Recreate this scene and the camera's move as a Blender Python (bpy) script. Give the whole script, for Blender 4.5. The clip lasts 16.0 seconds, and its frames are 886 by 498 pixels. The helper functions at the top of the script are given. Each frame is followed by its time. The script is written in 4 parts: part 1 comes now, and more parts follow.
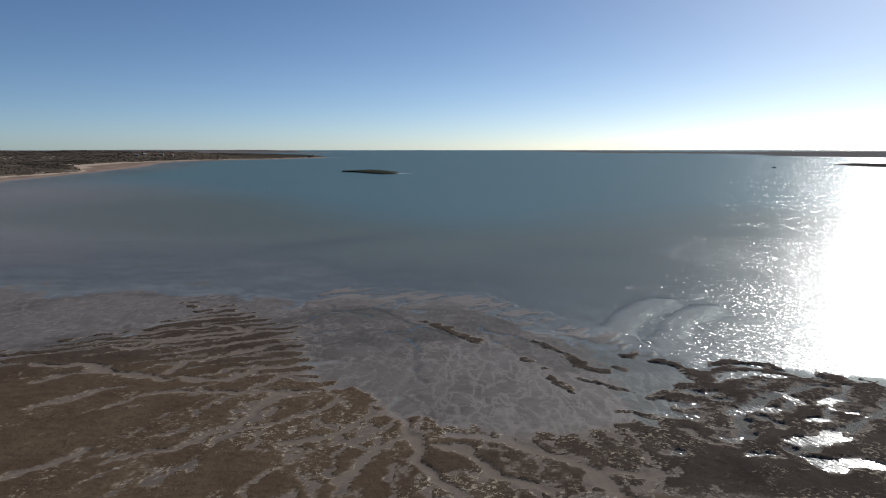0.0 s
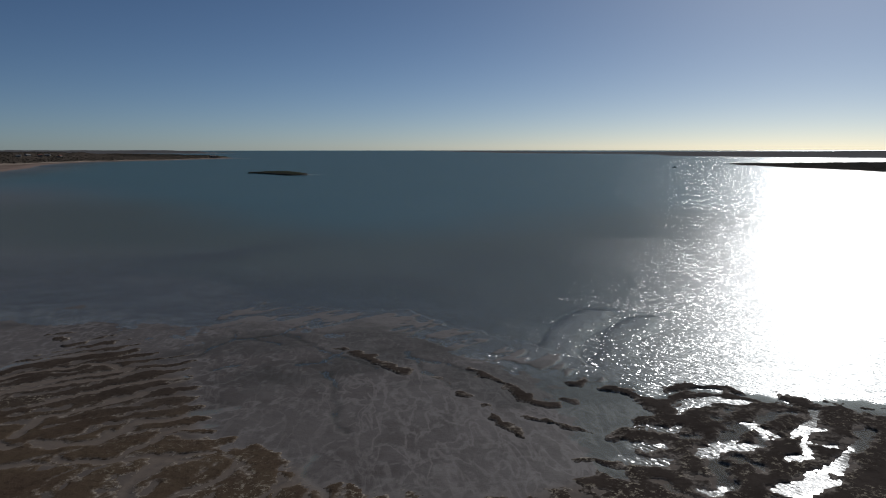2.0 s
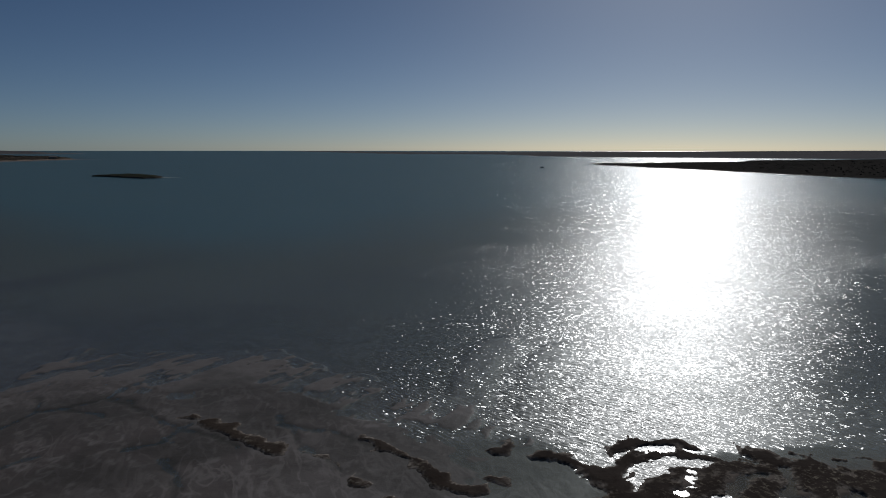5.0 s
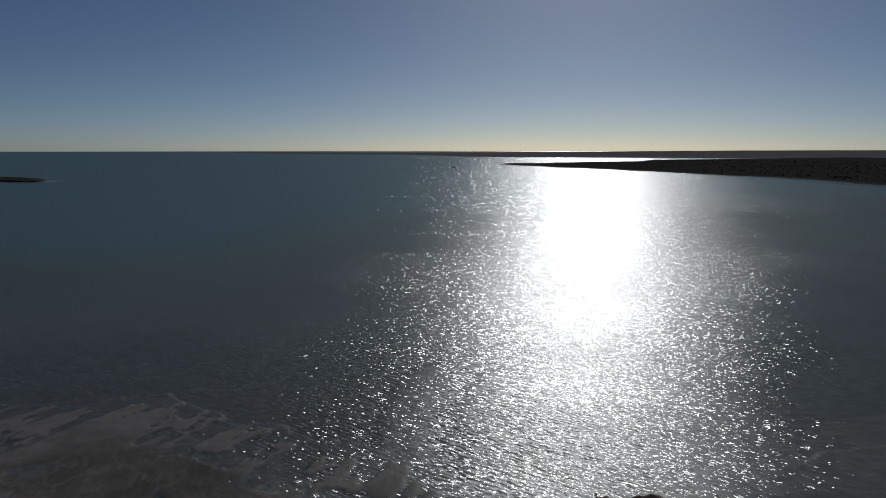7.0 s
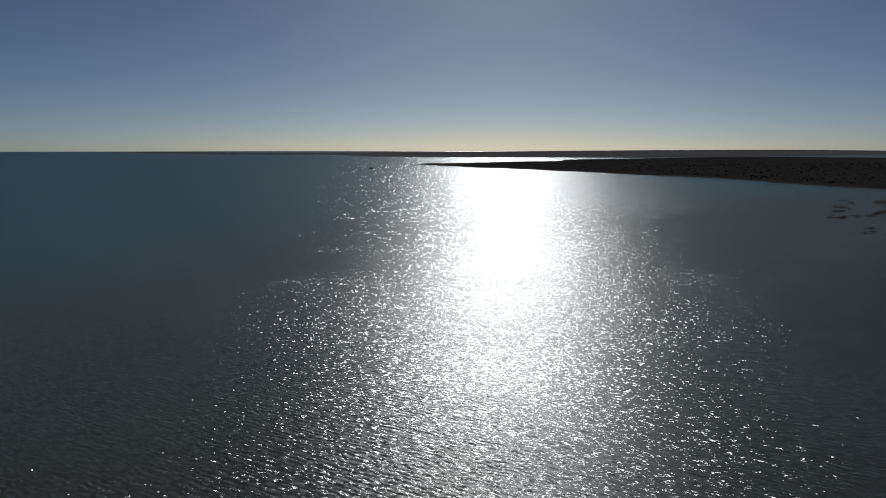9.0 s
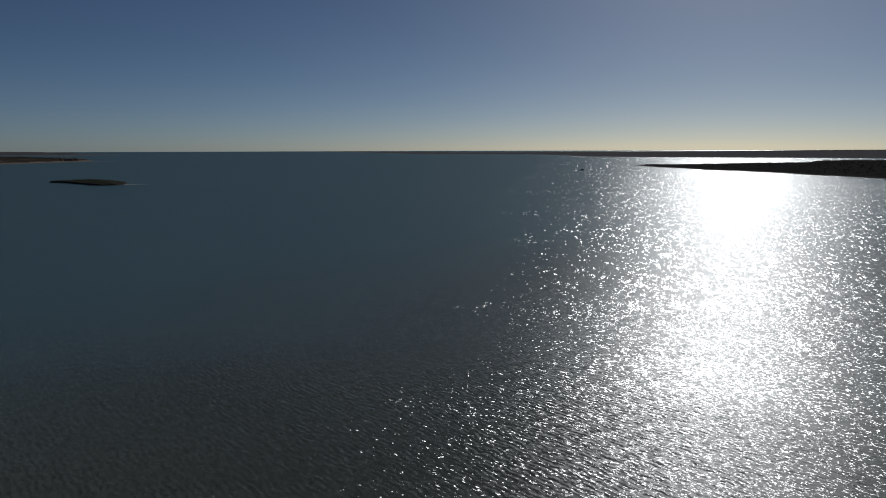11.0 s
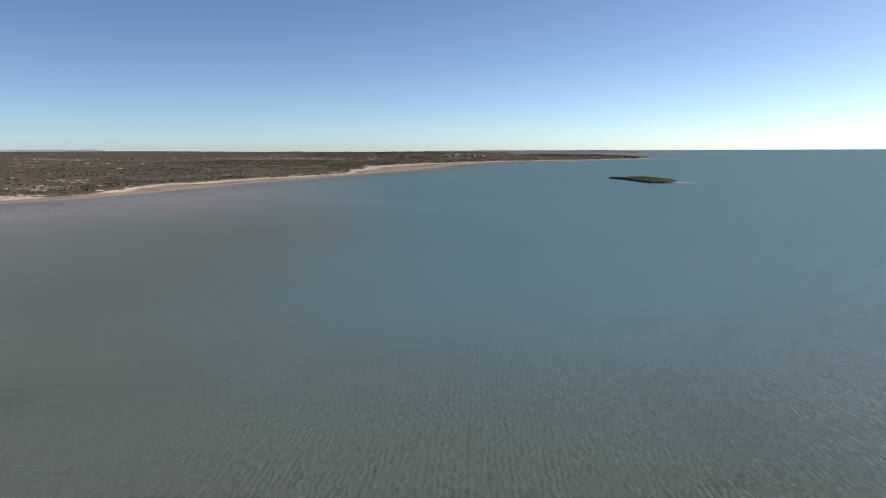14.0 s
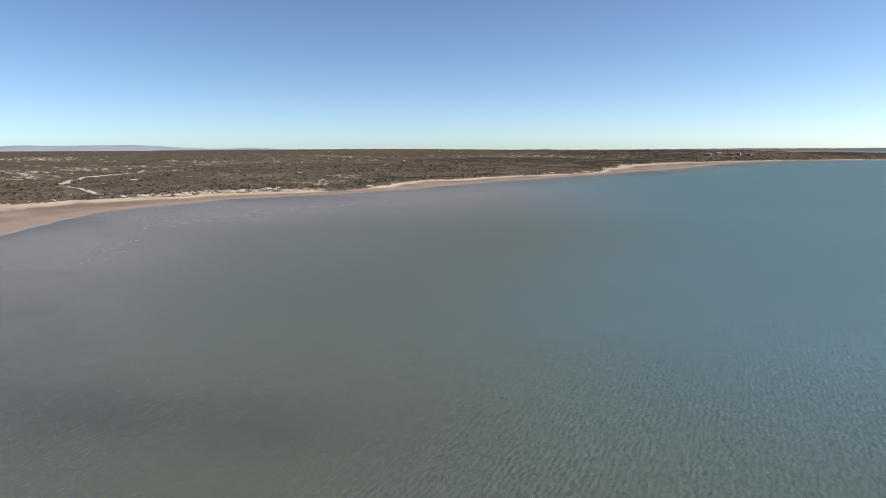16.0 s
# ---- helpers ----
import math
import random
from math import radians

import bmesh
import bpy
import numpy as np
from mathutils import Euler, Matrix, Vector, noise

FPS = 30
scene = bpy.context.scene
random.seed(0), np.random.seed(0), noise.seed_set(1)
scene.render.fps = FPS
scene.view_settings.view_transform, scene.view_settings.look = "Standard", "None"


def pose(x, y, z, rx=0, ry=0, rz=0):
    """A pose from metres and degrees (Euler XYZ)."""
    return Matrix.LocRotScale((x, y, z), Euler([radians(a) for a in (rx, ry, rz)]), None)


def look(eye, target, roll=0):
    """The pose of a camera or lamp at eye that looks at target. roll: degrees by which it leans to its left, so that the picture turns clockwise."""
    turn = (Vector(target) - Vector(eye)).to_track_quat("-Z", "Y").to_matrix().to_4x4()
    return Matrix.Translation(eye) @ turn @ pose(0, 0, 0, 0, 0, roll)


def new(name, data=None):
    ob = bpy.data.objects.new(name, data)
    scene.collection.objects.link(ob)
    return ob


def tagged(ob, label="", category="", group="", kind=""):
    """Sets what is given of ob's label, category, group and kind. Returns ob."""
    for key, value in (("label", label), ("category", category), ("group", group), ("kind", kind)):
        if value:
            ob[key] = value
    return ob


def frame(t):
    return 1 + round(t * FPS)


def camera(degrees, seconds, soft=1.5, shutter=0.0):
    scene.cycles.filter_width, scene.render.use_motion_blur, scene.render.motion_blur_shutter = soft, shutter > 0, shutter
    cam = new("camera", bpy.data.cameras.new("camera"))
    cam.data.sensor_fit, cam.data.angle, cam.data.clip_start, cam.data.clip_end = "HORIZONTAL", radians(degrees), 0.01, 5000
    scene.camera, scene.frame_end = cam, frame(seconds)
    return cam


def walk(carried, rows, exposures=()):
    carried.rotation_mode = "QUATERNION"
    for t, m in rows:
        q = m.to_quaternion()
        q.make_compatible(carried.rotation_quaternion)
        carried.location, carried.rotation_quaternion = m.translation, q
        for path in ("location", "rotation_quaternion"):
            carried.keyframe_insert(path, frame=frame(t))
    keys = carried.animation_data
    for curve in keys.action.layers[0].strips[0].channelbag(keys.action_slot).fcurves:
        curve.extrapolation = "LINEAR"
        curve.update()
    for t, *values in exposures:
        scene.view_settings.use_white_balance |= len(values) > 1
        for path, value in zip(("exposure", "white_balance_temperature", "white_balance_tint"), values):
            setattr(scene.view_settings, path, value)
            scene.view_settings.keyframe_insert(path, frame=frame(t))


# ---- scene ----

# ---- camera ----
cam = camera(67.5, 16.0, soft=1.0)
PATH = [
    (0.0, pose(0.00, 0.00, 20.00, 81.29, 0.02, -0.00)),
    (0.5, pose(-0.23, 2.37, 20.02, 81.26, 0.08, -1.88)),
    (1.0, pose(-0.40, 4.67, 20.03, 81.26, 0.09, -3.76)),
    (1.5, pose(-0.56, 6.99, 20.08, 81.27, 0.06, -5.69)),
    (2.0, pose(-0.62, 9.30, 20.10, 81.31, 0.01, -7.61)),
    (2.5, pose(-0.59, 11.71, 20.12, 81.30, -0.00, -9.51)),
    (3.0, pose(-0.49, 14.12, 20.15, 81.32, -0.06, -11.45)),
    (3.5, pose(-0.34, 16.30, 20.21, 81.34, 0.02, -13.29)),
    (4.0, pose(-0.14, 18.47, 20.31, 81.34, -0.07, -15.13)),
    (4.5, pose(0.17, 20.72, 20.32, 81.34, -0.07, -16.93)),
    (5.0, pose(0.62, 23.06, 20.32, 81.35, -0.07, -18.72)),
    (5.5, pose(1.15, 25.45, 20.32, 81.36, -0.07, -20.54)),
    (6.0, pose(1.74, 27.83, 20.33, 81.36, -0.07, -22.43)),
    (6.5, pose(2.35, 30.13, 20.33, 81.37, -0.08, -24.41)),
    (7.0, pose(3.00, 32.30, 20.36, 81.38, -0.02, -26.42)),
    (7.5, pose(3.80, 34.31, 20.42, 81.38, -0.07, -28.30)),
    (8.0, pose(4.75, 36.74, 20.28, 81.39, -0.03, -30.19)),
    (8.5, pose(8.07, 43.18, 20.29, 81.38, -0.01, -32.12)),
    (9.0, pose(14.54, 54.64, 20.30, 81.37, 0.01, -33.46)),
    (9.5, pose(22.71, 68.30, 20.30, 81.36, 0.04, -33.21)),
    (10.0, pose(31.08, 81.36, 20.31, 81.35, 0.06, -30.39)),
    (10.5, pose(38.20, 91.00, 20.32, 81.35, 0.08, -24.30)),
    (11.0, pose(42.60, 97.50, 20.31, 81.35, 0.13, -15.10)),
    (11.5, pose(45.20, 103.20, 20.29, 81.33, 0.18, -6.25)),
    (12.0, pose(46.32, 108.07, 20.24, 81.32, 0.30, 1.89)),
    (12.5, pose(45.96, 111.73, 20.21, 81.35, 0.29, 8.65)),
    (13.0, pose(44.99, 114.60, 20.18, 81.37, 0.29, 15.00)),
    (13.5, pose(43.62, 117.30, 20.16, 81.38, 0.30, 22.00)),
    (14.0, pose(41.75, 119.93, 20.15, 81.38, 0.35, 30.14)),
    (14.5, pose(39.24, 122.39, 20.14, 81.37, 0.45, 36.59)),
    (15.0, pose(36.00, 124.41, 20.12, 81.37, 0.47, 42.42)),
    (15.5, pose(32.03, 125.82, 20.11, 81.36, 0.43, 46.93)),
    (16.0, pose(27.34, 126.69, 20.11, 81.33, 0.37, 50.85)),
]
EXPOSURES = [
    (0.0, -0.54), (0.5, -0.72), (1.0, -0.94), (1.5, -1.22), (2.0, -1.5), (2.5, -1.65), (3.0, -1.88), (3.5, -2.0), (4.0, -2.05),
    (6.5, -2.1), (8.0, -2.1), (10.5, -2.15), (11.0, -2.15), (11.5, -2.12), (12.0, -1.12), (12.5, -0.36), (13.0, -0.15), (13.5, 0.0), (14.0, 0.17), (16.0, 0.4),
]
def kelvin(t):
    """The clip's white balance: cooler while it looks towards the sun."""
    return float(np.interp(t, [0.0, 2.0, 11.5, 12.5, 16.0], [5950, 5800, 5800, 6250, 6350]))


walk(cam, PATH, [(t, stops + 0.6, kelvin(t), 8) for t, stops in EXPOSURES])

# ---- light ----
SUN_AZ, SUN_EL = 38.5, 27.5          # clockwise from +y, above the horizon
world = bpy.data.worlds.new("sky")
scene.world = world
world.use_nodes = True
wn = world.node_tree.nodes
sky = wn.new("ShaderNodeTexSky")
sky.sky_type, sky.sun_disc = "NISHITA", False
sky.sun_elevation, sky.sun_rotation = radians(SUN_EL), radians(SUN_AZ)
sky.altitude, sky.air_density, sky.dust_density, sky.ozone_density = 0, 0.50, 0.33, 0.2
wn["Background"].inputs["Strength"].default_value = 0.072
cool = wn.new("ShaderNodeVectorMath")     # clear dry air: a cooler, deeper sky
cool.operation = "MULTIPLY"
cool.inputs[1].default_value = (0.93, 0.995, 1.045)
deep_blue = wn.new("ShaderNodeHueSaturation")
deep_blue.inputs["Saturation"].default_value = 1.05
world.node_tree.links.new(sky.outputs[0], cool.inputs[0])
world.node_tree.links.new(cool.outputs[0], deep_blue.inputs["Color"])
world.node_tree.links.new(deep_blue.outputs[0], wn["Background"].inputs["Color"])

lamp = bpy.data.lights.new("sun", "SUN")
lamp.energy, lamp.angle, lamp.color = 5.0, radians(0.55), (1.0, 0.93, 0.84)
a, e = radians(SUN_AZ), radians(SUN_EL)
sun = new("sun", lamp)
sun.matrix_world = look((800 * math.sin(a) * math.cos(e), 800 * math.cos(a) * math.cos(e), 800 * math.sin(e)), (0, 0, 0))


# ---- plan helpers ----
def table(seed):
    return np.random.RandomState(seed).rand(256, 256)


TABLES = [table(k) for k in range(12)]


def value(x, y, seed=0):
    """Smooth noise in -1..1 with cells of one unit."""
    t = TABLES[seed % 12]
    xi, yi = np.floor(x).astype(int), np.floor(y).astype(int)
    fx, fy = x - xi, y - yi
    fx, fy = fx * fx * (3 - 2 * fx), fy * fy * (3 - 2 * fy)
    p = lambda i, j: t[(xi + i) % 256, (yi + j) % 256]
    return 2 * ((p(0, 0) * (1 - fx) + p(1, 0) * fx) * (1 - fy) + (p(0, 1) * (1 - fx) + p(1, 1) * fx) * fy) - 1


def fbm(x, y, size, seed=0, octaves=4):
    out, amp, tot = 0.0, 1.0, 0.0
    for k in range(octaves):
        ca, sa = math.cos(0.6 * k + seed), math.sin(0.6 * k + seed)
        out = out + amp * value((x * ca - y * sa) / size + 17.3 * k, (x * sa + y * ca) / size - 9.1 * k, seed + k)
        tot += amp
        amp *= 0.55
        size *= 0.47
    return out / tot * 1.6


def step(a, b, v):
    t = np.clip((v - a) / (b - a), 0, 1)
    return t * t * (3 - 2 * t)


def reach(x, y, line):
    """Distance from (x, y) to a broken line."""
    best = np.full(np.shape(x), 1e9)
    for (ax, ay), (bx, by) in zip(line[:-1], line[1:]):
        dx, dy = bx - ax, by - ay
        t = np.clip(((x - ax) * dx + (y - ay) * dy) / (dx * dx + dy * dy + 1e-9), 0, 1)
        best = np.minimum(best, np.hypot(x - ax - t * dx, y - ay - t * dy))
    return best


def inside(x, y, poly):
    """Signed distance to a closed outline, positive inside."""
    ring = list(poly) + [poly[0]]
    odd = np.zeros(np.shape(x), bool)
    for (ax, ay), (bx, by) in zip(ring[:-1], ring[1:]):
        if ay != by:
            odd ^= ((ay > y) != (by > y)) & (x < (bx - ax) * (y - ay) / (by - ay) + ax)
    d = reach(x, y, ring)
    return np.where(odd, d, -d)


def spread(lo, hi, fine, far_lo, far_hi, growth=1.045):
    """Coordinates that are fine from lo to hi and widen beyond."""
    core = list(np.arange(lo, hi + fine / 2, fine))
    out, s, v = [], fine, core[-1]
    while v < far_hi:
        s *= growth
        v += s
        out.append(min(v, far_hi))
    back, s, v = [], fine, core[0]
    while v > far_lo:
        s *= growth
        v -= s
        back.append(max(v, far_lo))
    return np.array(back[::-1] + core + out)


def mesh_from(name, co, quads, attrs, material, smooth=True):
    me = bpy.data.meshes.new(name)
    me.vertices.add(len(co))
    me.vertices.foreach_set("co", np.ascontiguousarray(co, np.float32).ravel())
    n = quads.shape[1]
    me.loops.add(quads.size)
    me.loops.foreach_set("vertex_index", np.ascontiguousarray(quads, np.int32).ravel())
    me.polygons.add(len(quads))
    me.polygons.foreach_set("loop_start", np.arange(0, quads.size, n, dtype=np.int32))
    me.update(calc_edges=True)
    me.validate()
    me.polygons.foreach_set("use_smooth", np.full(len(quads), smooth))
    for key, val in attrs.items():
        me.attributes.new(key, "FLOAT", "POINT").data.foreach_set("value", np.ascontiguousarray(val, np.float32).ravel())
    me.materials.append(material)
    return me


def sheet(name, X, Y, Z, attrs, material, keep=None):
    """A mesh over a grid of places; keep picks its cells."""
    r, c = X.shape
    idx = np.arange(r * c).reshape(r, c)
    quads = np.stack([idx[:-1, :-1], idx[:-1, 1:], idx[1:, 1:], idx[1:, :-1]], -1).reshape(-1, 4)
    co = np.stack([X, Y, Z], -1).reshape(-1, 3)
    vals = {k: np.asarray(v).reshape(-1) for k, v in attrs.items()}
    if keep is not None:
        quads = quads[keep.reshape(-1)]
        used, quads = np.unique(quads, return_inverse=True)
        quads = quads.reshape(-1, 4)
        co, vals = co[used], {k: v[used] for k, v in vals.items()}
    a0, b0, d0 = co[quads[0][0]], co[quads[0][1]], co[quads[0][3]]
    if np.cross(b0 - a0, d0 - a0)[2] < 0:
        quads = quads[:, ::-1]
    return new(name, mesh_from(name, co, quads, vals, material))


def part(name, bm, material, parent=None, label="", smooth=False):
    me = bpy.data.meshes.new(name)
    bm.normal_update()
    bm.to_mesh(me)
    bm.free()
    me.materials.append(material)
    me.polygons.foreach_set("use_smooth", np.full(len(me.polygons), smooth))
    ob = new(name, me)
    ob.parent = parent
    if label:
        ob["label"] = label
    return ob


# ---- materials ----
class Nodes:
    """Short hand for building a node material."""

    def __init__(self, name):
        self.m = bpy.data.materials.new(name)
        self.m.use_nodes = True
        self.t = self.m.node_tree
        self.t.nodes.clear()
        self.out = self.t.nodes.new("ShaderNodeOutputMaterial")

    def add(self, kind, **inputs):
        n = self.t.nodes.new(kind)
        for k, v in inputs.items():
            self.put(n, k, v)
        return n

    def put(self, n, key, v):
        s = n.inputs[int(key[1:]) if key[0] == "i" and key[1:].isdigit() else key.replace("_", " ")]
        if isinstance(v, bpy.types.NodeSocket):
            self.t.links.new(v, s)
        else:
            s.default_value = v

    def coords(self, scale=(1, 1, 1), turn=0.0):
        g = self.t.nodes.new("ShaderNodeNewGeometry")
        mp = self.add("ShaderNodeMapping", Vector=g.outputs["Position"], Rotation=(0, 0, turn))
        return self.add("ShaderNodeMapping", Vector=mp.outputs[0], Scale=scale).outputs[0]

    def noise(self, scale, detail=4.0, rough=0.55, vec=None, warp=0.0):
        return self.add("ShaderNodeTexNoise", Vector=vec or self.coords(), Scale=scale, Detail=detail, Roughness=rough, Distortion=warp).outputs[0]

    def attr(self, name):
        n = self.t.nodes.new("ShaderNodeAttribute")
        n.attribute_name = name
        return n.outputs["Fac"]

    def ramp(self, v, lo, hi, a=0.0, b=1.0):
        return self.add("ShaderNodeMapRange", Value=v, From_Min=lo, From_Max=hi, To_Min=a, To_Max=b).outputs[0]

    def calc(self, op, a, b=0.0):
        n = self.t.nodes.new("ShaderNodeMath")
        n.operation = op
        self.put(n, "i0", a)
        self.put(n, "i1", b)
        return n.outputs[0]

    def mix(self, fac, a, b):
        n = self.t.nodes.new("ShaderNodeMix")
        n.data_type = "RGBA"
        self.put(n, "i0", fac)
        self.put(n, "i6", a if isinstance(a, bpy.types.NodeSocket) else (*a, 1))
        self.put(n, "i7", b if isinstance(b, bpy.types.NodeSocket) else (*b, 1))
        return n.outputs[2]

    def bump(self, height, distance, strength=1.0, normal=None):
        n = self.add("ShaderNodeBump", Height=height, Distance=distance, Strength=strength)
        if normal:
            self.put(n, "Normal", normal)
        return n.outputs[0]

    def principled(self, color, rough, normal=None, spec=0.5, metal=0.0):
        n = self.add("ShaderNodeBsdfPrincipled", Roughness=rough, Metallic=metal)
        self.put(n, "Base_Color", color if isinstance(color, bpy.types.NodeSocket) else (*color, 1))
        self.put(n, "Specular_IOR_Level", spec)
        if normal:
            self.put(n, "Normal", normal)
        self.t.links.new(n.outputs[0], self.out.inputs[0])
        return self.m


def water_material():
    n = Nodes("sea_water")
    depth, calm = n.attr("depth"), n.attr("calm")
    # wind ripples that run before a breeze from the west
    v = n.coords((1.0, 0.5, 1.0), radians(-28))
    gust = n.ramp(n.noise(0.05, 4.0, 0.6, n.coords((0.12, 1.0, 1), radians(30))), 0.3, 0.7, 0.65, 1.2)
    force = n.calc("MULTIPLY", n.ramp(calm, 0.0, 1.0, 1.0, 0.05), gust)

    def lean(scale, detail, k, grid=None):
        tex = n.add("ShaderNodeTexNoise", Vector=grid or v, Scale=scale, Detail=detail, Roughness=0.6, Distortion=0.3)
        off = n.t.nodes.new("ShaderNodeVectorMath")
        off.operation = "SUBTRACT"
        n.t.links.new(tex.outputs["Color"], off.inputs[0])
        off.inputs[1].default_value = (0.5, 0.5, 0.5)
        sc = n.t.nodes.new("ShaderNodeVectorMath")
        sc.operation = "MULTIPLY"
        n.t.links.new(off.outputs[0], sc.inputs[0])
        sc.inputs[1].default_value = (k, k, 0.0)
        return sc.outputs[0]

    def vec(op, p, q):
        k = n.t.nodes.new("ShaderNodeVectorMath")
        k.operation = op
        n.t.links.new(p, k.inputs[0])
        n.t.links.new(q, k.inputs[1])
        return k.outputs[0]

    def bent(slope):
        sc = n.t.nodes.new("ShaderNodeVectorMath")
        sc.operation = "SCALE"
        n.t.links.new(slope, sc.inputs[0])
        n.t.links.new(force, sc.inputs["Scale"])
        k = n.add("ShaderNodeVectorMath", i0=vec("ADD", n.t.nodes.new("ShaderNodeNewGeometry").outputs["Normal"], sc.outputs[0]))
        k.operation = "NORMALIZE"
        return k.outputs[0]

    def ripple(scale, k, deg):
        w = n.coords((1.0, 0.36, 1.0), radians(-deg))
        amount = n.calc("MULTIPLY", n.calc("SUBTRACT", n.noise(scale, 1.0, 0.5, w, 0.2), 0.5), k)
        sc = n.t.nodes.new("ShaderNodeVectorMath")
        sc.operation = "SCALE"
        sc.inputs[0].default_value = (math.cos(radians(deg)), math.sin(radians(deg)), 0.0)
        n.t.links.new(amount, sc.inputs["Scale"])
        return sc.outputs[0]

    def train(length, k, deg):
        """A train of short crests, in patches."""
        w = n.coords((1.0, 1.0, 1.0), radians(-deg))
        wave = n.add("ShaderNodeTexWave", Vector=w, Scale=0.314 / length, Distortion=8.0, Detail=3.0, Detail_Scale=1.3, Detail_Roughness=0.6).outputs["Fac"]
        patch = n.ramp(n.noise(0.45, 2.0, 0.5, w), 0.35, 0.65, 0.25, 1.0)
        sc = n.t.nodes.new("ShaderNodeVectorMath")
        sc.operation = "SCALE"
        sc.inputs[0].default_value = (math.cos(radians(deg)), math.sin(radians(deg)), 0.0)
        n.t.links.new(n.calc("MULTIPLY", n.calc("MULTIPLY", n.calc("SUBTRACT", wave, 0.5), k), patch), sc.inputs["Scale"])
        return sc.outputs[0]

    # longer waves out on the open water
    swell = n.t.nodes.new("ShaderNodeVectorMath")
    swell.operation = "SCALE"
    n.t.links.new(vec("ADD", lean(2.0, 1.0, 1.75, n.coords((1.0, 0.22, 1.0), radians(35))), lean(0.8, 1.0, 1.0, n.coords((1.0, 0.28, 1.0), radians(22)))), swell.inputs[0])
    n.t.links.new(n.attr("fetch"), swell.inputs["Scale"])
    swell = swell.outputs[0]
    broad = vec("ADD", vec("ADD", ripple(2.8, 0.45, 30), ripple(5.5, 0.4, 19)), train(0.45, 0.28, 27))
    fine = n.t.nodes.new("ShaderNodeVectorMath")
    fine.operation = "SCALE"
    n.t.links.new(vec("ADD", lean(6.0, 1.0, 1.45), lean(2.8, 1.0, 1.25)), fine.inputs[0])
    n.t.links.new(n.calc("SUBTRACT", 1.0, n.attr("fetch")), fine.inputs["Scale"])
    soft, nor = bent(broad), bent(vec("ADD", broad, vec("ADD", fine.outputs[0], swell)))
    cloud = n.noise(0.012, 3.0)
    far = n.mix(n.ramp(cloud, 0.35, 0.65), (0.094, 0.172, 0.182), (0.110, 0.186, 0.193))
    near = n.mix(n.ramp(cloud, 0.35, 0.65), (0.118, 0.129, 0.097), (0.132, 0.143, 0.107))
    body = n.mix(n.attr("silt"), far, near)
    body = n.mix(n.calc("MULTIPLY", n.attr("weed"), 0.75), body, (0.066, 0.060, 0.053))
    body = n.mix(n.attr("murk"), body, (0.300, 0.250, 0.245))
    diff = n.add("ShaderNodeBsdfDiffuse", Color=body, Normal=soft)
    clear = n.add("ShaderNodeBsdfTransparent", Color=(0.90, 0.94, 0.92, 1))
    turb = n.calc("SUBTRACT", 1.0, n.calc("POWER", 2.718, n.calc("MULTIPLY", n.calc("MULTIPLY", depth, n.attr("clear")), -1.4)))
    under = n.add("ShaderNodeMixShader", Fac=turb, i1=clear.outputs[0], i2=diff.outputs[0])
    # the surface's own gloss: unseen ripplets, and small facets that glint
    shine = n.calc("MINIMUM", n.calc("MULTIPLY", n.add("ShaderNodeFresnel", IOR=1.333, Normal=soft).outputs[0], 0.76), 0.16)
    shine = n.calc("MULTIPLY", shine, n.ramp(calm, 0.0, 1.0, 1.0, 0.5))     # the gloss falls to half on the still films
    lobes = []
    for rough, nrm in ((n.ramp(calm, 0.0, 1.0, 0.415, 0.17), soft), (n.ramp(calm, 0.0, 1.0, 0.26, 0.14), nor)):
        g = n.add("ShaderNodeBsdfAnisotropic", Color=shine, Roughness=rough, Normal=nrm)
        g.distribution = "BECKMANN"
        lobes.append(g.outputs[0])
    gloss = n.add("ShaderNodeMixShader", Fac=0.58, i1=lobes[0], i2=lobes[1])
    top = n.add("ShaderNodeAddShader", i0=under.outputs[0], i1=gloss.outputs[0])
    n.t.links.new(top.outputs[0], n.out.inputs[0])
    return n.m


